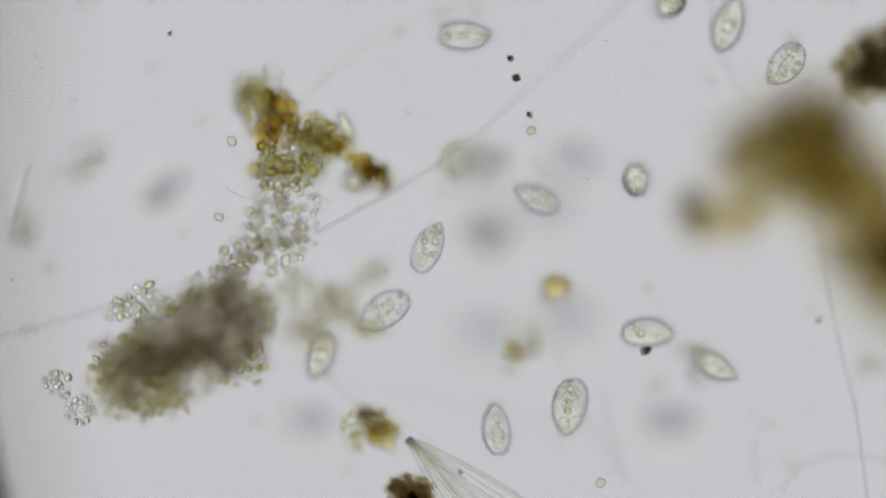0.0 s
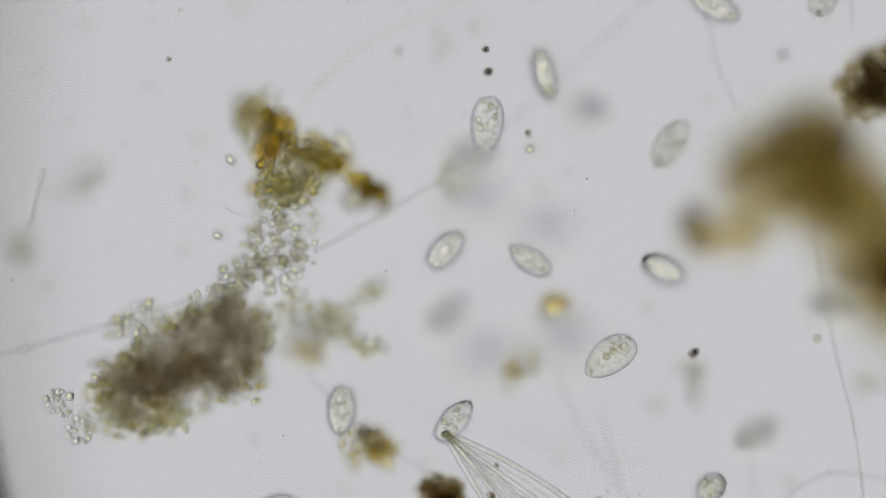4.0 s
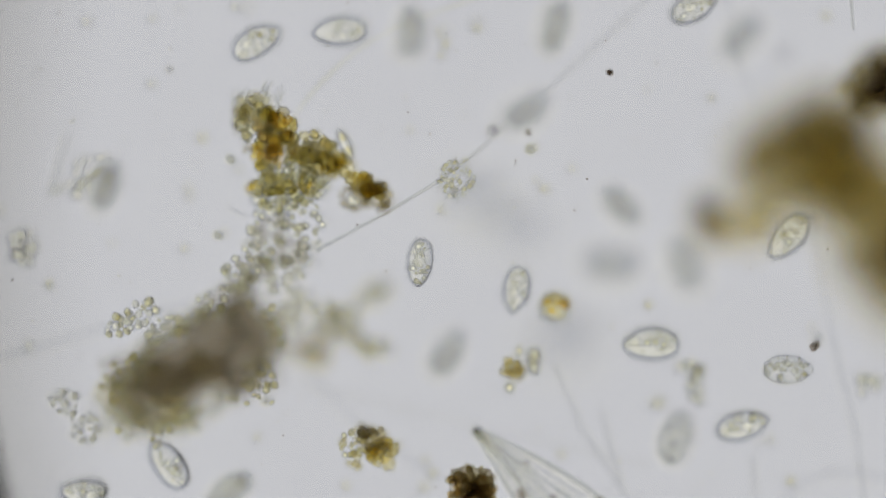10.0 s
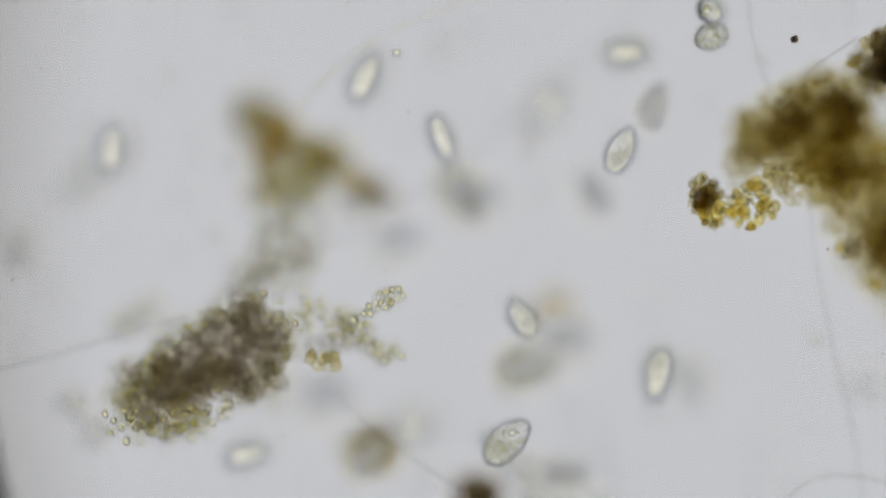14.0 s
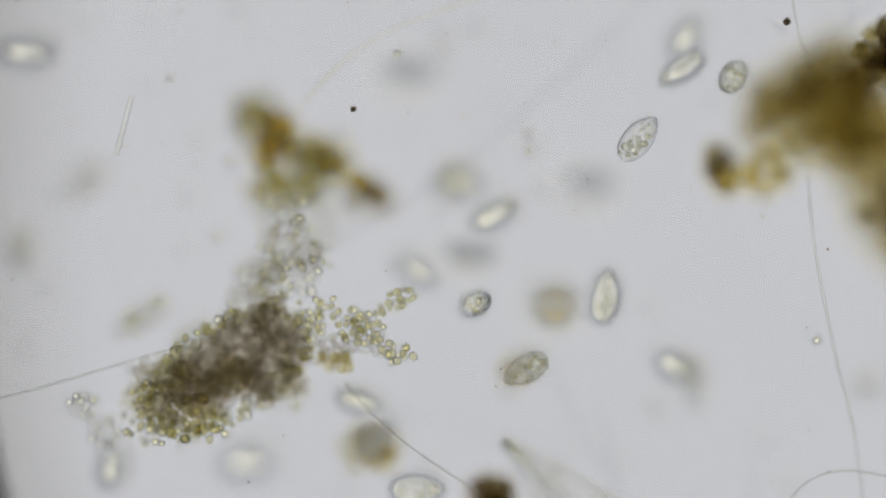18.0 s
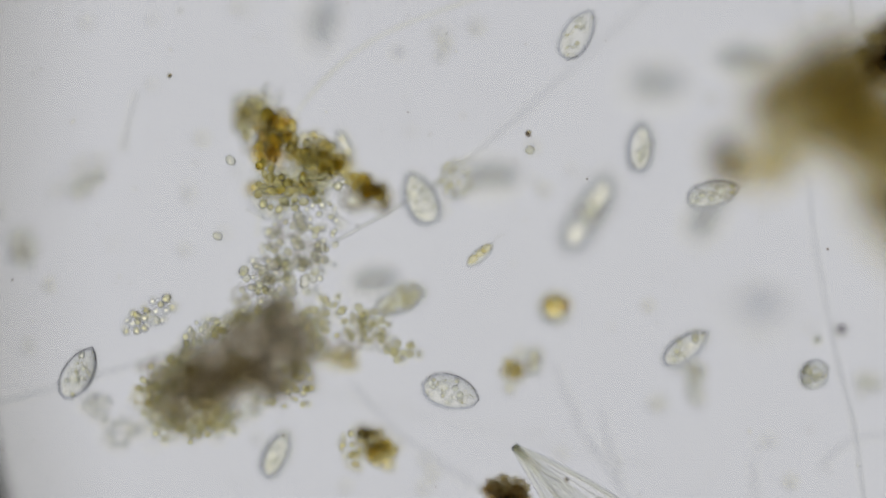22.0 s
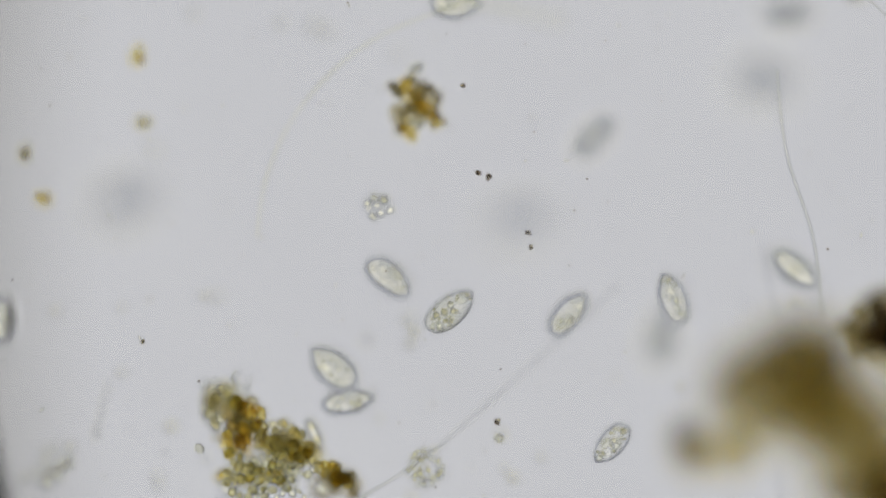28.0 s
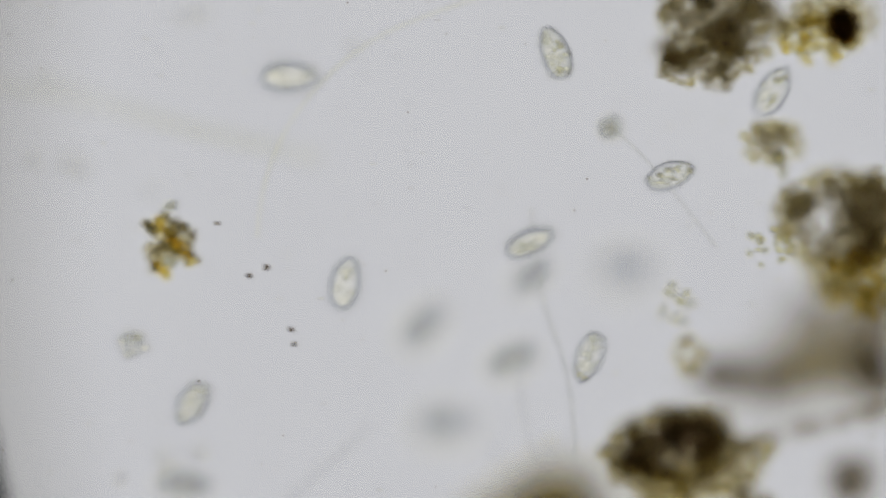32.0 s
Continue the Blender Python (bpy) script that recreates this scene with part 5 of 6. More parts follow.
    walk(ciliates[8], [(0, swim(570, 628, 17, 250, -7, -14)), (1, swim(588, 591, 18, 250, 3, -20)), (1.5, swim(581, 601, 25, 215, 36, -15)), (2, swim(575, 610, 31, 180, 68, -10)), (2.5, swim(591, 574, 25, 222, 36, -6)), (3, swim(607, 538, 20, 265, 4, -3)), (5.5, swim(607, 979, 80, 265, 0, -6)), (6, swim(527, 723, 31, 230, 3, 10)), (7, swim(597, 660, 42, 205, -3, -9)), (8, swim(567, 637, 55, 265, 1, -8)), (9, swim(519, 740, -29, 240, 6, 7)), (10, swim(407, 835, 80, 210, -1, 22)), (11, swim(462, 817, 40, 250, 0, 10)), (12, swim(689, 697, 60, 250, -2, 22)), (12.5, swim(701, 624, 91, 275, 33, 23)), (13, swim(714, 552, 121, 300, 68, 23)), (13.5, swim(725, 635, 58, 330, 32, 32)), (14, swim(737, 718, -5, 360, -4, 41)), (14.5, swim(657, 658, 27, 310, -5, 34)), (16.5, swim(572, 676, 31, 250, -3, 40)), (17, swim(551, 712, 14, 260, -1, 46)), (17.5, swim(597, 693, 21, 302, -4, 53)), (18, swim(642, 674, 29, 345, -6, 60)), (19, swim(647, 666, 47, 350, -4, 54)), (20, swim(642, 671, 105, 370, 6, 49)), (21, swim(642, 978, 30, 370, 0, 34)), (22, swim(492, 769, 10, 425, 2, 41)), (23, swim(595, 621, 15, 440, -3, 24)), (24, swim(692, 511, 30, 420, -1, 38)), (26.5, swim(692, 829, 20, 420, 0, 24)), (27, swim(697, 815, 190, 420, 0, 12)), (28, swim(702, 826, 191, 420, 0, 30)), (29, swim(689, 834, 191, 420, 0, 30)), (30, swim(696, 829, 192, 420, 0, 40)), (31, swim(701, 824, 192, 420, 0, 34)), (32, swim(715, 819, 202, 420, 0, 23))])
    walk(ciliates[9], [(0, swim(1148, 588, 24, 0, -6, 39)), (0.5, swim(1130, 559, 10, -42, -3, 32)), (1, swim(1112, 529, -4, -85, -1, 26)), (2, swim(1111, 493, 239, -85, 0, 42)), (2.5, swim(1188, 501, 228, -42, 0, 50)), (3, swim(1265, 510, 218, 0, 0, 58)), (5.5, swim(1700, 510, 80, 0, 0, 60)), (6, swim(1701, 501, 258, 0, 0, 51)), (7, swim(1698, 493, 258, 0, 0, 60)), (8, swim(1697, 489, 258, 0, 0, 60)), (9, swim(1682, 504, 258, 0, 0, 60)), (10, swim(1670, 513, 258, 0, 0, 49)), (11, swim(1676, 523, 258, 0, 0, 53)), (12, swim(1684, 522, 265, 0, 0, 60)), (13, swim(1680, 515, 285, 0, 0, 60)), (14, swim(1679, 501, 285, 0, 0, 46)), (14.5, swim(1681, 513, 285, 0, 0, 34)), (16.5, swim(1673, 506, 285, 0, 0, 39)), (17, swim(1661, 510, 285, 0, 0, 21)), (18, swim(1659, 503, 285, 0, 0, 1)), (19, swim(1647, 502, 285, 0, 0, -4)), (20, swim(1652, 497, 285, 0, 0, -13)), (21, swim(1660, 495, 285, 0, 0, -14)), (22, swim(1649, 509, 285, 0, 0, -31)), (23, swim(1639, 507, 285, 0, 0, -28)), (24, swim(1647, 501, 285, 0, 0, -21)), (26.5, swim(1653, 500, 285, 0, 0, -29)), (27, swim(1652, 489, 285, 0, 0, -25)), (28, swim(1657, 475, 285, 0, 0, -24)), (29, swim(1664, 489, 285, 0, 0, -13)), (30, swim(1664, 489, 285, 0, 0, -10)), (31, swim(1669, 485, 285, 0, 0, -4)), (32, swim(1669, 472, 285, 0, 0, -2))])
    walk(ciliates[10], [(0, swim(1268, 647, 18, 325, 3, -32)), (1, swim(1375, 699, 16, 340, 7, -48)), (2, swim(1452, 682, 27, 360, 68, -33)), (3, swim(1700, 682, 28, 360, 0, -20)), (5.5, swim(1696, 684, 250, 360, 0, -39)), (6, swim(1701, 679, 258, 360, 0, -24)), (7, swim(1701, 682, 258, 360, 0, -19)), (8, swim(1713, 694, 258, 360, 0, -5)), (9, swim(1727, 683, 258, 360, 0, 3)), (10, swim(1716, 692, 258, 360, 0, -2)), (11, swim(1726, 690, 258, 360, 0, -17)), (12, swim(1720, 689, 265, 360, 0, -7)), (13, swim(1725, 675, 285, 360, 0, 2)), (14, swim(1710, 677, 285, 360, 0, 0)), (14.5, swim(1706, 666, 285, 360, 0, -9)), (16.5, swim(1719, 657, 285, 360, 0, -14)), (17, swim(1730, 660, 285, 360, 0, 3)), (18, swim(1731, 674, 285, 360, 0, 2)), (19, swim(1735, 685, 285, 360, 0, -10)), (20, swim(1742, 685, 285, 360, 0, 10)), (21, swim(1747, 672, 285, 360, 0, 29)), (22, swim(1759, 677, 285, 360, 0, 16)), (23, swim(1747, 662, 285, 360, 0, 4)), (24, swim(1753, 651, 285, 360, 0, 13)), (26.5, swim(1764, 638, 285, 360, 0, 8)), (27, swim(1759, 644, 285, 360, 0, 7)), (28, swim(1747, 645, 285, 360, 0, 15)), (29, swim(1739, 650, 285, 360, 0, 6)), (30, swim(1749, 644, 285, 360, 0, 9)), (31, swim(1752, 648, 285, 360, 0, -2)), (32, swim(1743, 661, 285, 360, 0, -14))])
    walk(ciliates[11], [(0, swim(1008, 720, 37, 260, -7, -6)), (1, swim(1022, 799, 79, 195, 5, 10)), (2, swim(1057, 754, 78, 215, -5, -4)), (3, swim(1122, 663, 33, 225, 0, 12)), (5.5, swim(1006, 502, 104, 195, -1, 3)), (6, swim(1027, 469, 100, 200, -7, -3)), (7, swim(1017, 652, 159, 180, 5, -19)), (8, swim(1042, 612, -22, 155, -1, -27)), (9, swim(1142, 584, -19, 220, 6, -7)), (10, swim(1154, 574, 2, 180, -4, -13)), (11, swim(1117, 542, 21, 250, -8, 1)), (12, swim(1148, 487, 26, 240, -8, 20)), (13, swim(1208, 547, 51, 255, -6, 27)), (14, swim(1168, 627, 64, 260, 1, 15)), (14.5, swim(1172, 628, 78, 255, 5, 12)), (16.5, swim(1206, 445, 91, 330, 0, -1)), (17, swim(1130, 416, 59, 360, 68, -11)), (17.5, swim(1103, 453, 56, 400, 33, -15)), (18, swim(1075, 489, 52, 440, -1, -18)), (18.5, swim(1104, 439, 20, 400, 33, -24)), (19, swim(1133, 389, -12, 360, 68, -31)), (19.5, swim(1078, 404, -4, 392, 31, -28)), (20, swim(1024, 419, 5, 425, -6, -24)), (20.5, swim(1038, 406, 20, 392, 31, -24)), (21, swim(1052, 393, 34, 360, 68, -23)), (21.5, swim(1057, 355, 14, 390, 30, -27)), (22, swim(1062, 316, -38, 420, -8, -31)), (23, swim(917, 136, 29, 430, -4, -41)), (24, swim(977, 54, 20, 400, 5, -56)), (26.5, swim(805, -86, 24, 360, -3, -60)), (26.75, swim(909, -57, 46, 402, -1, -60)), (27, swim(1014, -28, 114, 445, 1, -60)), (28, swim(854, 6, 31, 400, -4, -60)), (29, swim(1000, 0, 22, 350, 7, -59)), (30, swim(1094, 22, 174, 360, -5, -60)), (31, swim(1150, 18, 146, 370, -4, -49)), (32, swim(1277, -34, 226, 360, 5, -58))])
    walk(ciliates[12], [(0, swim(880, 757, 29, 95, -8, 36)), (1, swim(755, 639, 99, 20, -6, 53)), (2, swim(525, 763, 159, 20, 5, 42)), (3, swim(717, 705, 37, 80, 1, 59)), (4.25, swim(823, 715, 57, 40, 34, 59)), (5.5, swim(929, 725, 77, 0, 68, 58)), (6, swim(929, 724, 88, 0, 68, 60)), (7, swim(922, 612, 73, 45, 5, 59)), (8, swim(922, 979, -15, 45, 0, 60)), (9, swim(907, 975, 150, 45, 0, 50)), (10, swim(893, 977, 180, 45, 0, 60)), (11, swim(905, 963, 226, 45, 0, 55)), (12, swim(904, 950, 265, 45, 0, 60)), (13, swim(889, 941, 285, 45, 0, 60)), (14, swim(1002, 811, 235, 0, 2, 57)), (14.5, swim(1002, 979, 90, 0, 0, 38)), (16.5, swim(989, 974, 258, 0, 0, 29)), (17, swim(976, 988, 258, 0, 0, 26)), (18, swim(974, 980, 258, 0, 0, 21)), (19, swim(964, 986, 258, 0, 0, 24)), (20, swim(970, 989, 258, 0, 0, 4)), (21, swim(963, 999, 258, 0, 0, 3)), (22, swim(954, 996, 258, 0, 0, 19)), (23, swim(956, 1010, 258, 0, 0, 37)), (24, swim(956, 997, 258, 0, 0, 44)), (26.5, swim(948, 991, 258, 0, 0, 52)), (27, swim(948, 1002, 258, 0, 0, 56)), (28, swim(936, 997, 258, 0, 0, 60)), (29, swim(924, 996, 258, 0, 0, 60)), (30, swim(926, 999, 258, 0, 0, 58)), (31, swim(931, 1012, 258, 0, 0, 58)), (32, swim(924, 1006, 258, 0, 0, 60))])
    walk(ciliates[13], [(0, swim(855, 285, 156, 0, 8, 8)), (1, swim(900, 277, 21, -65, -3, 0)), (2, swim(902, 280, 24, -65, -3, 7)), (3, swim(905, 253, 38, -65, -7, 6)), (4.25, swim(846, 165, 54, -108, -1, 15)), (5.5, swim(786, 78, 69, -150, 5, 24)), (6, swim(822, 166, 8, -120, 4, 44)), (7, swim(629, 77, 23, -115, -7, 60)), (8, swim(603, 13, 126, -180, -3, 60)), (9, swim(544, 85, 66, -120, -2, 42)), (10, swim(605, 21, -3, -175, 8, 25)), (11, swim(605, -163, 56, -175, 0, 18)), (12, swim(601, -160, 265, -175, 0, 31)), (13, swim(593, -153, 285, -175, 0, 34)), (14, swim(595, -167, 285, -175, 0, 24)), (14.5, swim(593, -161, 285, -175, 0, 8)), (16.5, swim(581, -163, 285, -175, 0, -2)), (17, swim(577, -159, 285, -175, 0, -17)), (18, swim(578, -147, 285, -175, 0, -31)), (19, swim(566, -144, 285, -175, 0, -21)), (20, swim(575, -155, 285, -175, 0, -34)), (21, swim(564, -168, 285, -175, 0, -47)), (22, swim(568, 12, 176, -100, 6, -42)), (23, swim(368, 182, 187, -150, 3, -57)), (24, swim(35, 471, 177, -130, -4, -44)), (26.5, swim(-109, 471, 20, -130, 0, -38)), (27, swim(-99, 474, 190, -130, 0, -23)), (28, swim(-103, 485, 191, -130, 0, -14)), (29, swim(-98, 470, 191, -130, 0, -4)), (30, swim(-93, 464, 192, -130, 0, -14)), (31, swim(-87, 471, 192, -130, 0, -17)), (32, swim(-77, 463, 202, -130, 0, -22))])
    walk(ciliates[14], [(0, swim(282, 345, 181, 225, -1, 33)), (1, swim(623, 174, 39, 240, 7, 30)), (2, swim(945, 138, 98, 215, 0, 42)), (3, swim(1039, 155, 151, 180, 68, 48)), (5.5, swim(1041, 164, 242, 180, 1, 31)), (6, swim(1065, 142, 44, 240, 3, 19)), (7, swim(1020, 272, 140, 280, 7, 22)), (8, swim(1026, 317, 142, 240, -6, 34)), (8.5, swim(1062, 257, 95, 200, -1, 29)), (9, swim(1097, 197, -23, 160, 5, 23)), (10, swim(1099, 332, 108, 135, -4, 13)), (11, swim(1065, 234, 6, 85, -5, 8)), (12, swim(1177, 257, 193, 160, 2, 7)), (12.5, swim(1109, 262, 243, 202, 0, 5)), (13, swim(1041, 267, 279, 245, -2, 4)), (14, swim(1051, 317, 262, 300, -2, 21)), (14.5, swim(1071, 488, 93, 350, 3, 25)), (16.5, swim(1074, 480, 1, 360, 1, 16)), (17, swim(1143, 587, -24, 360, 5, 10)), (18, swim(1203, 612, 6, 335, -4, 10)), (19, swim(1376, 695, -7, 325, 0, -3)), (19.5, swim(1427, 644, -3, 280, -1, -6)), (20, swim(1478, 593, 2, 235, -1, -8)), (21, swim(1543, 586, 1, 180, -2, -25)), (22, swim(1442, 629, 56, 180, 68, -19)), (23, swim(1415, 605, 171, 180, 4, -4)), (24, swim(1300, 406, 218, 240, -3, 12)), (26.5, swim(1361, 568, 134, 180, 7, 16)), (27, swim(1361, 609, 20, 180, 0, 11)), (28, swim(1347, 600, 191, 180, 0, 13)), (29, swim(1336, 607, 191, 180, 0, 16)), (30, swim(1329, 606, 192, 180, 0, 3)), (31, swim(1335, 598, 192, 180, 0, 4)), (32, swim(1341, 600, 202, 180, 0, 4))])
    walk(ciliates[15], [(0, swim(850, 415, 219, 180, 7, -5)), (1, swim(780, 370, 225, 180, -1, 9)), (2, swim(694, 307, 239, 180, 0, 15)), (3, swim(592, 360, 63, 225, -5, 8)), (4.25, swim(489, 257, 87, 268, 1, 2)), (5.5, swim(386, 153, 111, 310, 7, -3)), (6, swim(399, 155, 94, 315, 7, 2)), (7, swim(399, -163, 42, 315, 0, 5)), (8, swim(402, -154, 155, 315, 0, -4)), (9, swim(398, -147, 155, 315, 0, -5)), (10, swim(457, 40, 3, 390, 4, -8)), (11, swim(457, -163, 56, 390, 0, -3)), (12, swim(442, -154, 265, 390, 0, 12)), (13, swim(434, -160, 285, 390, 0, 7)), (14, swim(442, -171, 285, 390, 0, 8)), (14.5, swim(445, -166, 285, 390, 0, 11)), (16.5, swim(449, -161, 285, 390, 0, 17)), (17, swim(455, -169, 285, 390, 0, 7)), (18, swim(452, -165, 285, 390, 0, -3)), (19, swim(444, -169, 285, 390, 0, 14)), (20, swim(444, -184, 285, 390, 0, 0)), (21, swim(430, -176, 285, 390, 0, 7)), (22, swim(428, -179, 285, 390, 0, -3)), (23, swim(438, -184, 285, 390, 0, -3)), (24, swim(442, -171, 285, 390, 0, -5)), (26.5, swim(435, -162, 285, 390, 0, -15)), (27, swim(624, -46, 4, 410, -5, -28)), (27.5, swim(685, -50, 4, 365, -5, -19)), (28, swim(747, -54, 4, 320, -5, -10)), (29, swim(759, 7, 288, 360, -2, -28)), (30, swim(759, 180, 22, 360, 0, -43)), (31, swim(762, 184, 192, 360, 0, -33)), (32, swim(818, 71, 156, 360, -7, -38))])
    walk(ciliates[16], [(0, swim(546, 754, 232, 0, -4, 22)), (0.5, swim(498, 762, 164, 30, 32, 32)), (1, swim(450, 771, 23, 60, 68, 41)), (2, swim(344, 864, -7, 20, 4, 30)), (3, swim(489, 808, 16, 25, 3, 38)), (5.5, swim(489, 979, 80, 25, 0, 34)), (6, swim(485, 687, 98, 75, 6, 54)), (7, swim(427, 799, 140, 80, -7, 58)), (7.5, swim(342, 780, 25, 120, -1, 59)), (8, swim(257, 762, -22, 160, 5, 60)), (9, swim(92, 837, -25, 180, -5, 60)), (10, swim(150, 837, 5, 180, -6, 45)), (11, swim(112, 712, 58, 120, 4, 43)), (12, swim(61, 592, 85, 85, 4, 51)), (13, swim(113, 826, 238, 30, -3, 37)), (14, swim(444, 767, 44, 15, -2, 21)), (14.5, swim(444, 979, 90, 15, 0, 40)), (16.5, swim(435, 968, 258, 15, 0, 57)), (17, swim(196, 842, 31, 0, 5, 60)), (17.5, swim(198, 815, 21, 42, -1, 51)), (18, swim(201, 787, 11, 85, -8, 43)), (18.5, swim(186, 785, -10, 42, 30, 47)), (19, swim(171, 782, -31, 0, 68, 51)), (19.5, swim(194, 759, 27, 40, 33, 55)), (20, swim(217, 736, 131, 80, -1, 60)), (21, swim(217, 978, 30, 80, 0, 60)), (22, swim(203, 977, 198, 80, 0, 60)), (23, swim(176, 794, 3, 80, -5, 58)), (23.5, swim(208, 784, 12, 120, 0, 59)), (24, swim(240, 773, 21, 160, 5, 60)), (26.5, swim(286, 532, 41, 220, -3, 60)), (26.75, swim(267, 490, 22, 180, -2, 60)), (27, swim(248, 447, 4, 140, -1, 60)), (28, swim(61, 21, -16, 85, -1, 43)), (29, swim(-72, 21, 21, 85, 0, 29)), (30, swim(-69, 26, 192, 85, 0, 47)), (31, swim(-82, 33, 192, 85, 0, 55)), (32, swim(-70, 32, 202, 85, 0, 60))])
    walk(ciliates[17], [(0, swim(1178, 754, 227, 180, -6, -32)), (1, swim(1264, 599, 156, 200, -1, -24)), (2, swim(1264, 1010, 29, 200, 0, -27)), (3, swim(1274, 996, 198, 200, 0, -29)), (5.5, swim(1279, 997, 250, 200, 0, -39)), (6, swim(1142, 792, 185, 180, 68, -29)), (7, swim(1164, 765, 21, 185, -1, -17)), (8, swim(1000, 744, -23, 160, -3, -8)), (9, swim(1159, 829, -18, 160, -3, -11)), (9.5, swim(1178, 785, 5, 118, 2, -11)), (10, swim(1197, 742, 80, 75, 7, -12)), (11, swim(1170, 757, 61, 55, 0, -16)), (12, swim(962, 806, 165, 30, 4, -17)), (13, swim(962, 979, 115, 30, 0, -24)), (14, swim(899, 747, 112, 45, 6, -25)), (14.5, swim(883, 739, 81, 60, 1, -7)), (16.5, swim(871, 727, 18, 20, 5, 5)), (17, swim(466, 813, -22, 0, -3, -9)), (18, swim(446, 778, -39, 0, 1, -3)), (19, swim(420, 834, 49, 30, 4, 10)), (20, swim(722, 686, 105, -30, 8, 4)), (21, swim(757, 653, 37, -15, 2, 20)), (22, swim(800, 659, 37, -15, 8, 37)), (22.5, swim(761, 716, 28, 28, 4, 29)), (23, swim(722, 773, 19, 70, 1, 20)), (24, swim(747, 666, 150, 0, -7, 25)), (26.5, swim(589, 678, 117, 60, -6, 20)), (27, swim(589, 609, 20, 60, 0, 19)), (28, swim(575, 608, 191, 60, 0, 21)), (29, swim(588, 603, 191, 60, 0, 35)), (30, swim(577, 601, 192, 60, 0, 40)), (31, swim(569, 601, 192, 60, 0, 56)), (32, swim(564, 594, 202, 60, 0, 46))])
    walk(ciliates[18], [(0, swim(1014, 291, 264, 0, -3, -9)), (1, swim(1059, 305, 172, 0, -1, -21)), (2, swim(1104, 339, 192, 0, 5, -9)), (3, swim(827, 525, 184, 45, -6, -6)), (5.5, swim(756, 523, 90, 40, 1, -17)), (6, swim(667, 572, 61, 0, 3, -1)), (7, swim(807, 665, 48, -25, -5, -2)), (8, swim(790, 604, -24, -55, -7, 5)), (9, swim(742, 701, 103, 0, -5, 25)), (10, swim(792, 592, 108, 60, 1, 18)), (11, swim(777, 617, 22, 5, 6, 19)), (12, swim(887, 542, -8, 0, -7, 21)), (12.5, swim(905, 459, 2, 40, 0, 17)), (13, swim(922, 377, 12, 80, 7, 13)), (14, swim(1102, 231, 97, 65, 1, 14)), (14.25, swim(1114, 223, 79, 32, 35, 23)), (14.5, swim(1125, 214, 61, 0, 68, 33)), (16.5, swim(1162, 241, 95, 0, 68, 41)), (17, swim(1102, 239, 76, 30, -6, 31)), (18, swim(1132, 211, 97, 50, -3, 39)), (19, swim(1124, 159, 29, 100, 2, 43)), (19.5, swim(1148, 123, 53, 55, -2, 41)), (20, swim(1172, 86, 133, 10, -6, 38)), (21, swim(1215, 106, 128, 10, -4, 45)), (22, swim(1137, 224, 6, 85, -5, 40)), (22.5, swim(1166, 143, 16, 42, 32, 45)), (23, swim(1195, 63, 27, 0, 68, 51)), (24, swim(1195, -164, 22, 0, 0, 47)), (26.5, swim(1195, -169, 190, 0, 0, 60)), (27, swim(1161, -76, 113, 0, 68, 51)), (28, swim(1065, 11, 7, 50, 7, 38)), (29, swim(1228, -180, 25, 65, -3, 32)), (30, swim(1315, -292, -3, 35, 5, 17)), (31, swim(1421, -361, -7, 15, 0, 32)), (32, swim(1432, -360, 10, 25, -1, 51))])
    walk(ciliates[19], [(0, swim(271, 1011, 29, 0, 0, -21)), (1, swim(271, 849, 145, 0, 1, -6)), (2, swim(225, 729, 27, 45, -2, 9)), (3, swim(225, 982, 28, 45, 0, -2)), (5.5, swim(218, 969, 250, 45, 0, -9)), (6, swim(213, 980, 258, 45, 0, -10)), (7, swim(205, 977, 258, 45, 0, -24)), (8, swim(215, 962, 258, 45, 0, -36)), (9, swim(215, 975, 258, 45, 0, -40)), (9.5, swim(257, 881, 134, 85, -1, -48)), (10, swim(300, 787, 10, 125, -1, -55)), (11, swim(573, 700, 253, 180, 7, -60)), (12, swim(553, 740, 282, 220, 3, -56)), (13, swim(244, 526, 269, 200, 1, -60)), (14, swim(563, 675, 332, 180, 3, -43)), (14.5, swim(563, 979, 90, 180, 0, -25)), (16.5, swim(563, 984, 258, 180, 0, -18)), (17, swim(560, 979, 258, 180, 0, -27)), (18, swim(573, 974, 258, 180, 0, -17)), (19, swim(559, 980, 258, 180, 0, -23)), (20, swim(568, 989, 258, 180, 0, -8)), (21, swim(556, 987, 258, 180, 0, -11)), (22, swim(564, 993, 258, 180, 0, -4)), (23, swim(577, 980, 258, 180, 0, 6)), (24, swim(437, 816, 55, 210, 1, 14)), (26.5, swim(437, 829, 20, 210, 0, 24)), (27, swim(448, 819, 190, 210, 0, 18)), (28, swim(439, 832, 191, 210, 0, 4)), (29, swim(431, 835, 191, 210, 0, -1)), (30, swim(433, 826, 192, 210, 0, 17)), (31, swim(433, 833, 192, 210, 0, -1)), (32, swim(429, 818, 202, 210, 0, -10))])
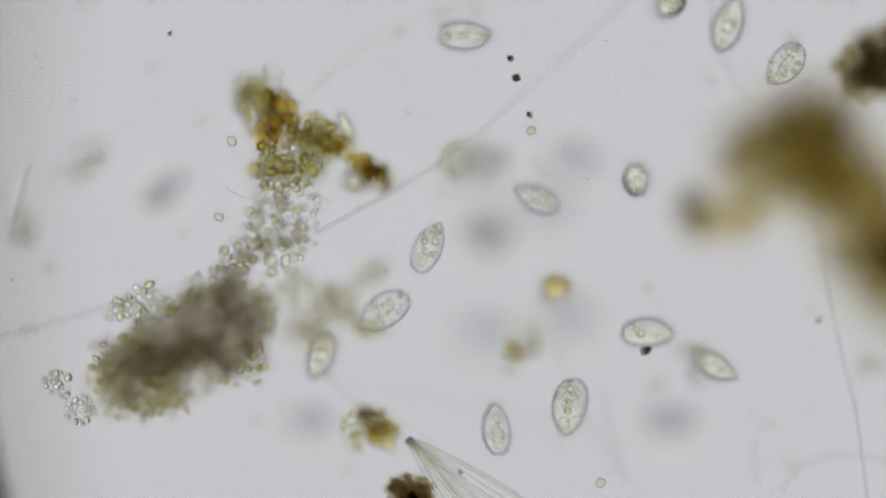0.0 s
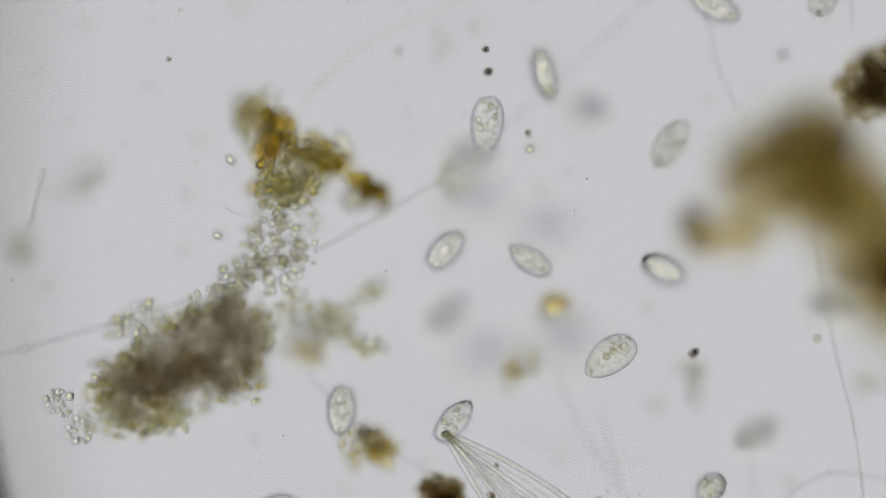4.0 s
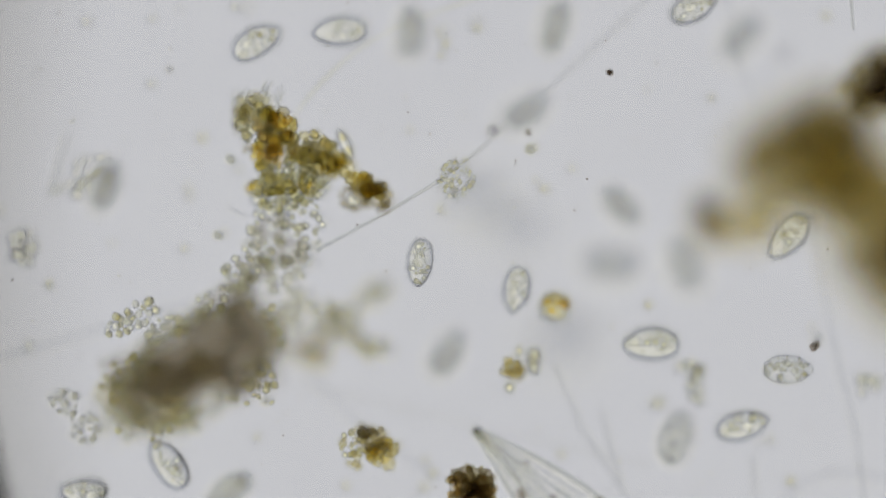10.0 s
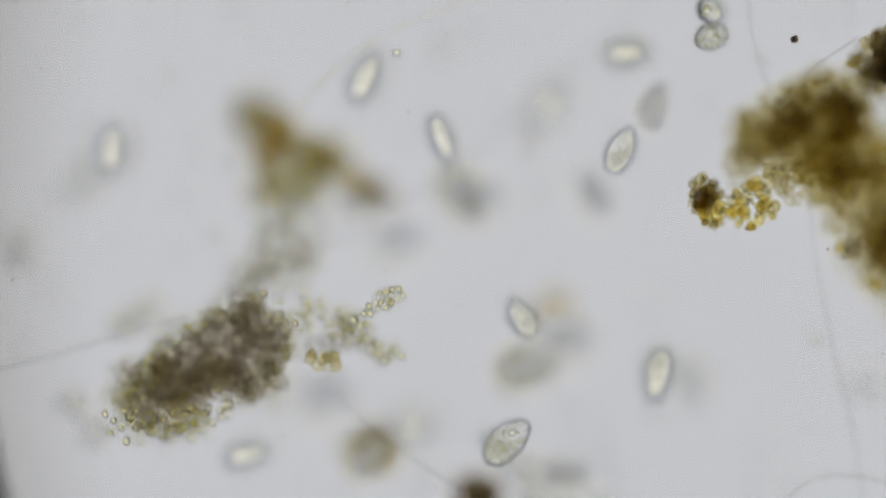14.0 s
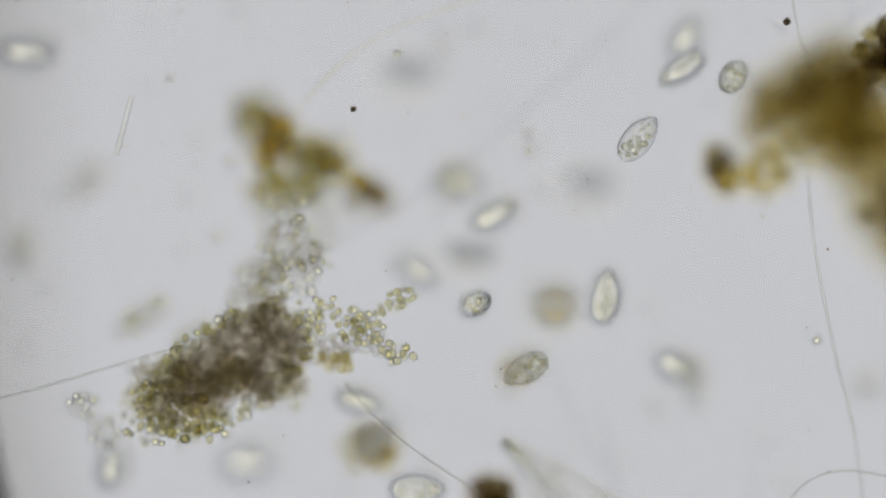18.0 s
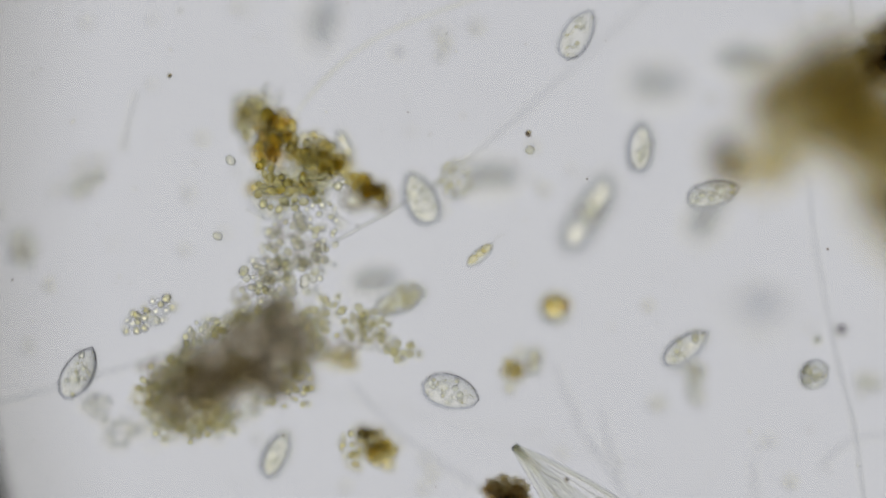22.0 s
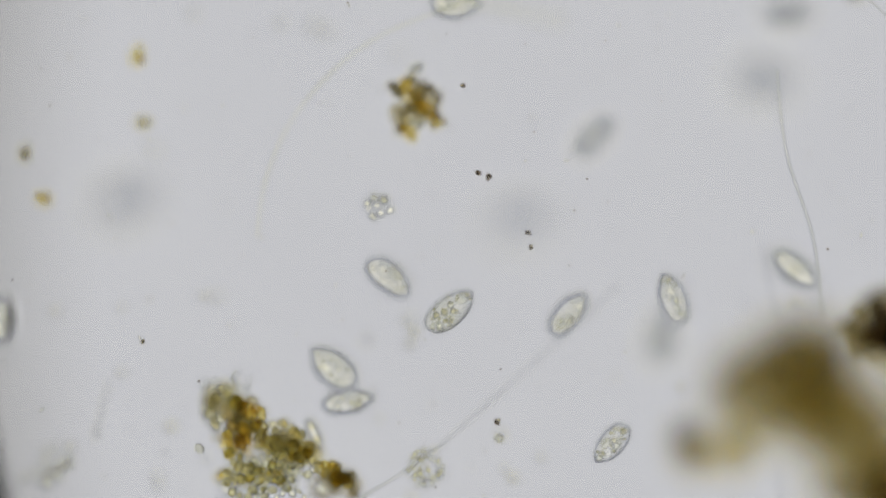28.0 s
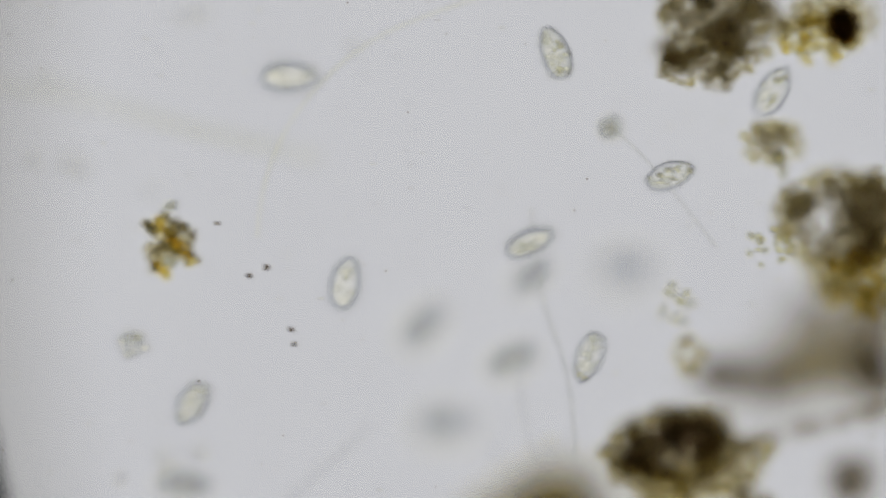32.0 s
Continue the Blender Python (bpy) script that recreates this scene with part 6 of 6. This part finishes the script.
    walk(ciliates[20], [(0, swim(1310, 1011, 29, 0, 0, -5)), (1, swim(1310, 854, 38, 0, 68, 10)), (2, swim(1345, 824, 19, 0, 5, -3)), (3, swim(1292, 830, 51, 0, 68, -19)), (5.5, swim(1239, 827, 51, 0, 68, -38)), (5.75, swim(1228, 699, 30, 40, 37, -41)), (6, swim(1218, 572, 9, 80, 5, -45)), (7, swim(1299, 535, 45, 115, 2, -36)), (8, swim(1347, 637, -21, 50, 7, -37)), (9, swim(1364, 607, -26, 55, 6, -32)), (10, swim(1397, 622, 38, 0, -5, -31)), (11, swim(1239, 525, 61, -65, 3, -37)), (12, swim(1302, 539, 86, 10, -7, -40)), (13, swim(1700, 539, 115, 10, 0, -59)), (14, swim(1712, 535, 280, 10, 0, -41)), (14.5, swim(1716, 521, 280, 10, 0, -31)), (16.5, swim(1714, 523, 280, 10, 0, -47)), (17, swim(1702, 510, 280, 10, 0, -59)), (18, swim(1712, 511, 280, 10, 0, -48)), (19, swim(1700, 519, 280, 10, 0, -48)), (20, swim(1710, 505, 280, 10, 0, -38)), (21, swim(1709, 514, 280, 10, 0, -28)), (22, swim(1719, 520, 280, 10, 0, -42)), (23, swim(1709, 505, 280, 10, 0, -29)), (24, swim(1713, 491, 280, 10, 0, -41)), (26.5, swim(1713, 501, 280, 10, 0, -55)), (27, swim(1712, 496, 280, 10, 0, -45)), (28, swim(1727, 491, 280, 10, 0, -33)), (29, swim(1712, 497, 280, 10, 0, -41)), (30, swim(1700, 510, 280, 10, 0, -45)), (31, swim(1708, 509, 280, 10, 0, -36)), (32, swim(1697, 498, 280, 10, 0, -44))])
    walk(ciliates[21], [(0, swim(1698, 609, 29, 90, 0, 39)), (1, swim(1348, 609, 171, 90, -6, 25)), (2, swim(1316, 618, 176, 75, 5, 42)), (3, swim(1265, 684, 173, 40, 2, 58)), (5.5, swim(1489, 775, 83, 0, 68, 60)), (6, swim(1492, 782, 97, 0, 68, 50)), (7, swim(1505, 792, 62, -30, 1, 38)), (8, swim(1505, 979, -15, -30, 0, 35)), (9, swim(1511, 964, 150, -30, 0, 22)), (10, swim(1317, 720, 1, 15, 6, 39)), (11, swim(1218, 722, -1, -20, 2, 42)), (12, swim(1218, 979, 95, -20, 0, 56)), (13, swim(1227, 971, 285, -20, 0, 55)), (14, swim(1222, 980, 285, -20, 0, 55)), (14.5, swim(1220, 978, 285, -20, 0, 60)), (16.5, swim(1362, 756, 177, 50, 7, 45)), (17, swim(1362, 978, 85, 50, 0, 34)), (18, swim(1351, 965, 245, 50, 0, 48)), (19, swim(1346, 968, 245, 50, 0, 52)), (20, swim(1460, 705, 186, 30, 2, 60)), (21, swim(1137, 806, -25, 70, -4, 60)), (22, swim(1217, 581, 19, 35, -7, 60)), (23, swim(1087, 566, -15, -25, 5, 60)), (24, swim(1109, 719, 72, 20, -4, 60)), (26.5, swim(1160, 657, 29, -40, -2, 60)), (27, swim(1084, 362, 25, 0, 68, 49)), (28, swim(1084, 468, 21, 0, 0, 42)), (29, swim(1069, 481, 191, 0, 0, 59)), (30, swim(1055, 481, 192, 0, 0, 60)), (31, swim(1068, 480, 192, 0, 0, 41)), (32, swim(1062, 488, 202, 0, 0, 47))])
    walk(ciliates[22], [(0, swim(867, 424, 239, 60, 0, 10)), (1, swim(937, 544, 34, 60, 3, 10)), (2, swim(820, 596, 31, 35, 3, 8)), (3, swim(819, 445, 34, 15, 2, 13)), (4.25, swim(786, 403, 25, 58, -3, 16)), (5.5, swim(754, 361, 16, 100, -7, 18)), (6, swim(682, 462, 20, 50, 4, 17)), (7, swim(667, 382, 54, 80, 2, 34)), (7.5, swim(703, 379, 37, 40, -2, 41)), (8, swim(739, 377, 83, 0, -6, 49)), (9, swim(777, 384, 50, -10, 8, 60)), (9.5, swim(761, 408, 7, -52, 7, 60)), (10, swim(745, 432, 20, -95, 6, 60)), (10.5, swim(703, 421, 37, -138, 37, 60)), (11, swim(662, 410, 54, -180, 68, 60)), (12, swim(650, 422, 60, -180, 68, 48)), (13, swim(592, 355, 165, -180, -1, 48)), (14, swim(697, 397, 306, -180, 2, 38)), (14.5, swim(705, 383, 300, -180, 0, 26)), (16.5, swim(709, 460, -1, -210, 3, 44)), (17, swim(722, 447, -5, -210, -4, 34)), (18, swim(742, 441, -6, -210, -6, 46)), (19, swim(745, 376, 7, -245, -6, 60)), (20, swim(682, 396, 43, -180, 4, 56)), (20.5, swim(672, 425, 41, -140, -2, 46)), (21, swim(662, 453, 38, -100, -8, 37)), (22, swim(662, 466, 140, -180, -3, 24)), (23, swim(732, 406, 26, -160, -2, 30)), (24, swim(642, 456, 145, -165, 3, 38)), (26.5, swim(393, 391, -1, -100, 7, 32)), (27, swim(384, 414, 13, -105, 4, 36)), (28, swim(384, 468, 21, -105, 0, 23)), (29, swim(384, 464, 191, -105, 0, 29)), (30, swim(378, 450, 192, -105, 0, 40)), (31, swim(380, 464, 192, -105, 0, 52)), (32, swim(393, 460, 202, -105, 0, 54))])
    walk(ciliates[23], [(0, swim(-128, 175, 126, 25, 0, -40)), (3, swim(-128, 175, 126, 25, 0, -40)), (5.5, swim(96, 175, 45, 25, 5, -49)), (6, swim(209, 64, 52, 20, 2, -53)), (7, swim(209, -163, 42, 20, 0, -60)), (8, swim(214, -175, 155, 20, 0, -60)), (9, swim(224, -160, 155, 20, 0, -42)), (10, swim(237, -149, 180, 20, 0, -34)), (11, swim(247, -159, 226, 20, 0, -32)), (12, swim(234, -170, 265, 20, 0, -24)), (13, swim(240, -158, 285, 20, 0, -10)), (14, swim(240, -169, 285, 20, 0, -4)), (14.5, swim(242, -168, 285, 20, 0, -7)), (16.5, swim(254, -178, 285, 20, 0, -11)), (17, swim(261, -181, 285, 20, 0, 7)), (18, swim(274, -182, 285, 20, 0, 26)), (19, swim(278, -183, 285, 20, 0, 12)), (20, swim(279, -183, 285, 20, 0, 24)), (21, swim(279, -183, 285, 20, 0, 30)), (22, swim(286, -171, 285, 20, 0, 24)), (23, swim(273, -168, 285, 20, 0, 32)), (24, swim(274, -169, 285, 20, 0, 23)), (26.5, swim(276, -171, 285, 20, 0, 32)), (27, swim(279, -182, 285, 20, 0, 35)), (28, swim(274, -186, 285, 20, 0, 38)), (29, swim(225, -122, 178, 20, -1, 20)), (30, swim(251, -352, 139, 70, -6, 37)), (31, swim(243, -419, 134, 30, 66, 55)), (32, swim(362, -419, 32, 30, 0, 60))])
    walk(ciliates[24], [(0, swim(478, -163, 134, 0, 0, 18)), (5.5, swim(478, -163, 88, 0, 0, 18)), (6, swim(478, 8, 242, 0, 0, 2)), (7, swim(478, -163, 42, 0, 0, 4)), (8, swim(473, -167, 155, 0, 0, -2)), (9, swim(481, -176, 155, 0, 0, -3)), (9.5, swim(605, -76, 122, 45, -2, -7)), (10, swim(729, 25, 108, 90, -4, -11)), (11, swim(810, -12, 55, 60, 1, -29)), (12, swim(986, 33, 249, 0, -1, -31)), (13, swim(787, 147, 265, 0, 6, -42)), (14, swim(822, 327, 250, -60, -7, -55)), (14.25, swim(853, 377, 215, -30, 30, -57)), (14.5, swim(885, 428, 87, 0, 68, -60)), (16.5, swim(992, 515, 113, 0, 68, -60)), (17, swim(812, 506, 207, 0, -2, -60)), (18, swim(845, 503, 66, 0, 68, -41)), (19, swim(920, 609, 112, 20, -5, -59)), (20, swim(937, 601, 63, 10, 4, -43)), (21, swim(927, 606, 55, 45, 3, -46)), (22, swim(712, 496, 13, 20, -6, -60)), (23, swim(840, 503, 32, 20, -6, -60)), (24, swim(867, 514, 32, 25, 2, -60)), (26.5, swim(922, 603, 104, 0, -7, -60)), (27, swim(749, 276, 178, 70, -7, -58)), (28, swim(675, 166, 9, 10, -2, -60)), (29, swim(763, 226, 25, -25, 4, -60)), (30, swim(763, 180, 22, -25, 0, -52)), (31, swim(758, 186, 192, -25, 0, -38)), (32, swim(750, 180, 202, -25, 0, -51))])
    walk(ciliates[25], [(0, swim(854, 601, 298, 0, 0, 36)), (5.5, swim(854, 601, 298, 0, 0, 36)), (6, swim(917, 487, 202, 0, 6, 28)), (7, swim(820, 482, 29, -5, 2, 13)), (8, swim(883, 500, 195, -5, 0, 3)), (9, swim(1051, 621, 162, 0, 4, 18)), (10, swim(1081, 437, 157, 0, -1, 11)), (11, swim(927, 611, 205, 0, -5, 18)), (11.5, swim(932, 619, 206, 40, -5, 27)), (12, swim(937, 627, 165, 80, -6, 36)), (13, swim(942, 647, 172, 85, 7, 40)), (13.5, swim(939, 634, 241, 42, 1, 34)), (14, swim(936, 621, 263, 0, -5, 28)), (14.5, swim(936, 979, 90, 0, 0, 28)), (16.5, swim(830, 792, 103, 70, -4, 21)), (17, swim(769, 792, 67, 65, 6, 20)), (18, swim(742, 831, 60, 0, 0, 24)), (19, swim(742, 978, 42, 0, 0, 43)), (20, swim(731, 969, 205, 0, 0, 51)), (21, swim(716, 978, 205, 0, 0, 51)), (22, swim(729, 987, 205, 0, 0, 60)), (23, swim(737, 986, 205, 0, 0, 60)), (24, swim(735, 976, 205, 0, 0, 48)), (26.5, swim(740, 979, 205, 0, 0, 55)), (27, swim(751, 975, 205, 0, 0, 45)), (28, swim(737, 981, 205, 0, 0, 34)), (29, swim(730, 973, 205, 0, 0, 29)), (30, swim(723, 963, 205, 0, 0, 29)), (31, swim(736, 950, 205, 0, 0, 10)), (32, swim(740, 950, 205, 0, 0, 5))])
    walk(ciliates[26], [(0, swim(767, 979, 134, 0, 0, 1)), (5.5, swim(767, 979, 88, 0, 0, 1)), (6, swim(767, 681, 287, 0, -2, -4)), (7, swim(767, 979, 42, 0, 0, -6)), (8, swim(765, 974, 155, 0, 0, 2)), (9, swim(761, 963, 155, 0, 0, 2)), (10, swim(748, 977, 180, 0, 0, -2)), (11, swim(743, 971, 226, 0, 0, 1)), (12, swim(748, 966, 265, 0, 0, -8)), (13, swim(756, 968, 285, 0, 0, 0)), (14, swim(657, 776, 239, 60, 2, -3)), (14.5, swim(657, 979, 90, 60, 0, 5)), (16.5, swim(650, 978, 258, 60, 0, -1)), (17, swim(661, 965, 258, 60, 0, 4)), (18, swim(667, 746, 206, 50, 7, -8)), (19, swim(812, 739, 280, 0, 3, -9)), (20, swim(777, 706, 155, 60, -8, -9)), (21, swim(832, 705, 230, 0, 1, -28)), (22, swim(832, 978, 28, 0, 0, -43)), (23, swim(841, 977, 195, 0, 0, -45)), (24, swim(834, 975, 195, 0, 0, -34)), (26.5, swim(831, 973, 195, 0, 0, -22)), (27, swim(840, 986, 195, 0, 0, -8)), (28, swim(848, 974, 195, 0, 0, 4)), (29, swim(858, 977, 195, 0, 0, 23)), (30, swim(855, 989, 195, 0, 0, 11)), (31, swim(863, 994, 195, 0, 0, -3)), (32, swim(852, 995, 202, 0, 0, -18))])
    walk(ciliates[27], [(0, swim(962, 378, 298, 0, 0, -25)), (5.5, swim(962, 378, 298, 0, 0, -25)), (6, swim(991, 317, 309, 0, 3, -32)), (7, swim(941, 372, 204, 0, 1, -47)), (8, swim(892, 422, 137, 50, 0, -30)), (9, swim(886, 337, 200, 0, -4, -42)), (10, swim(911, 377, 286, 0, -6, -52)), (11, swim(852, 437, 275, 0, -1, -49)), (12, swim(747, 307, 107, 35, 2, -41)), (13, swim(762, 286, 14, -10, -6, -59)), (14, swim(787, 211, 69, -70, -6, -56)), (14.5, swim(774, 275, 100, -110, 6, -55)), (16.5, swim(905, 378, 24, -110, -2, -52)), (17, swim(807, 286, -20, -180, -4, -52)), (18, swim(817, 286, -31, -180, 7, -40)), (19, swim(817, -164, 42, -180, 0, -27)), (20, swim(887, 11, -8, -215, 7, -13)), (20.5, swim(925, 39, 140, -258, 5, -16)), (21, swim(963, 68, 215, -300, 4, -19)), (22, swim(1024, 26, 32, -300, -2, -38)), (23, swim(1218, -30, -8, -360, 2, -39)), (24, swim(1218, -164, 22, -360, 0, -58)), (26.5, swim(1307, -89, 145, -360, -3, -52)), (27, swim(1318, -100, 141, -360, 68, -53)), (27.5, swim(1212, -200, 135, -338, 32, -48)), (28, swim(1107, -301, 129, -315, -4, -43)), (29, swim(1135, -347, 143, -320, -3, -30)), (30, swim(1210, -479, 131, -310, 4, -21)), (31, swim(1065, -435, 128, -250, -6, -13)), (32, swim(1104, -288, 17, -280, 7, -20))])
    walk(ciliates[28], [(0, swim(1115, -163, 146, 5, 0, 11)), (13, swim(1115, -163, 110, 5, 0, 11)), (14, swim(1115, 58, 45, 5, 5, 0)), (14.5, swim(1125, 37, 72, 15, 7, 15)), (16.5, swim(1022, 311, 80, -60, -3, 14)), (17, swim(1009, 346, 96, -120, 2, 15)), (18, swim(1041, 297, 258, -180, -1, 3)), (19, swim(1002, 201, 140, -180, 4, 16)), (20, swim(1111, 242, 198, -180, -3, 15)), (21, swim(1100, 645, 257, -180, 0, 25)), (22, swim(1246, 356, 169, -120, -7, 38)), (23, swim(941, 386, 214, -180, -2, 39)), (24, swim(852, 575, 221, -180, -6, 42)), (26.5, swim(852, 829, 20, -180, 0, 41)), (27, swim(865, 826, 190, -180, 0, 31)), (28, swim(871, 814, 191, -180, 0, 42)), (29, swim(869, 820, 191, -180, 0, 59)), (30, swim(857, 815, 192, -180, 0, 41)), (31, swim(858, 824, 192, -180, 0, 22)), (32, swim(851, 813, 202, -180, 0, 21))])
    walk(ciliates[29], [(0, swim(998, 575, 298, 0, 0, -5)), (14.5, swim(998, 575, 298, 0, 0, -5)), (16.5, swim(1118, 513, 234, 0, -3, -11)), (17, swim(981, 506, 286, 0, 2, -22)), (18, swim(981, 506, 262, 0, -6, -11)), (19, swim(882, 496, 191, 0, -6, -7)), (20, swim(845, 386, 44, 50, 6, 10)), (20.5, swim(891, 424, 39, 92, 2, 3)), (21, swim(937, 461, 34, 135, -1, -3)), (22, swim(747, 316, 15, 115, -4, -7)), (23, swim(632, 196, 147, 80, -6, -3)), (24, swim(702, 291, 118, 80, 4, 8)), (26.5, swim(645, 199, 30, 60, -5, 5)), (27, swim(712, 132, 90, 65, -6, -7)), (28, swim(647, 106, 7, 140, 2, -12)), (29, swim(576, -155, 30, 160, -2, -9)), (29.5, swim(433, -68, 28, 200, -4, 0)), (30, swim(290, 18, 26, 240, -5, 10)), (31, swim(336, -326, 152, 250, 3, 16)), (32, swim(362, -326, 32, 250, 0, 29))])
    walk(ciliates[30], [(0, swim(841, 321, 285, 0, 0, -6)), (17, swim(841, 321, 285, 0, 0, -6)), (18, swim(832, 421, 220, 0, -6, -5)), (19, swim(807, 446, 202, 60, 8, 8)), (20, swim(730, 506, 42, 60, 3, 17)), (20.5, swim(861, 506, 55, 30, 35, 15)), (21, swim(992, 506, 114, 0, 68, 13)), (21.5, swim(1011, 436, 28, 30, 30, 7)), (22, swim(1030, 366, -38, 60, -8, 0)), (22.5, swim(1040, 379, 13, 20, 30, 5)), (23, swim(1049, 391, 38, -20, 68, 10)), (24, swim(900, 369, 14, 0, -1, 1)), (26.5, swim(892, 330, 7, 0, 3, -8)), (27, swim(917, 337, 30, 10, 4, -18)), (28, swim(917, 468, 21, 10, 0, -11)), (29, swim(920, 459, 191, 10, 0, -5)), (30, swim(926, 463, 192, 10, 0, 13)), (31, swim(936, 452, 192, 10, 0, 16)), (32, swim(945, 440, 202, 10, 0, 16))])
    walk(ciliates[31], [(0, swim(1742, -191, 20, 0, 0, -29)), (26.5, swim(1742, -191, 20, 0, 0, -29)), (27, swim(1422, -191, 113, 0, 68, -25)), (28, swim(1404, -397, 253, 0, -1, -6)), (29, swim(1360, -201, 277, 0, -4, -13)), (30, swim(1476, -322, 286, 0, 2, -26)), (31, swim(1388, -227, 206, 40, 4, -42)), (32, swim(1397, -150, 159, 25, 7, -60))])
    walk(ciliates[32], [(0, swim(865, -674, 21, 0, 0, -7)), (27, swim(865, -674, 21, 0, 0, -7)), (28, swim(865, -536, 7, 0, -6, 6)), (29, swim(751, -530, 8, 10, 7, 19)), (30, swim(650, -545, 22, -5, 2, 0)), (31, swim(650, -961, 22, -5, 0, -7)), (32, swim(648, -953, 202, -5, 0, -17))])
    walk(ciliates[33], [(0, swim(1385, -962, 22, 55, 0, -38)), (29, swim(1385, -962, 22, 55, 0, -38)), (30, swim(1385, -790, 24, 55, -4, -47)), (30.9, swim(1269, -595, 45, 85, 0, -54)), (31, swim(1300, -646, 46, 45, 0, -54)), (31.1, swim(1414, -746, 121, 40, 0, -54)), (31.25, swim(1510, -901, 136, 60, 0, -55)), (31.5, swim(1387, -666, 44, 70, 2, -55)), (32, swim(1475, -695, 36, 110, 4, -56))])
    walk(ciliates[34], [(0, swim(1153, -962, 22, 100, 0, 39)), (29, swim(1153, -962, 22, 100, 0, 39)), (30, swim(1153, -774, 41, 100, 2, 23)), (30.9, swim(1023, -601, 50, 100, 1, 8)), (31, swim(1223, -589, 112, 70, 1, 8)), (31.1, swim(1287, -710, 131, 55, 1, 8)), (31.25, swim(1360, -891, 136, 50, 1, 10)), (32, swim(1432, -298, 165, 40, -3, 25))])
    walk(ciliates[35], [(0, swim(998, -962, 22, 100, 0, 3)), (29, swim(998, -962, 22, 100, 0, 3)), (30, swim(998, -630, 19, 100, -7, -5)), (30.9, swim(540, -213, 136, 35, 4, 8)), (31, swim(896, -483, 52, 36, 4, 11)), (31.1, swim(1250, -751, 156, 36, 4, 14)), (32, swim(1007, -653, -4, 0, 4, 28))])
    walk(ciliates[36], [(0, swim(1860, -918, 32, 60, 0, -32)), (31, swim(1860, -918, 32, 60, 0, -32)), (32, swim(1860, -628, 36, 60, 3, -38))])


motions()
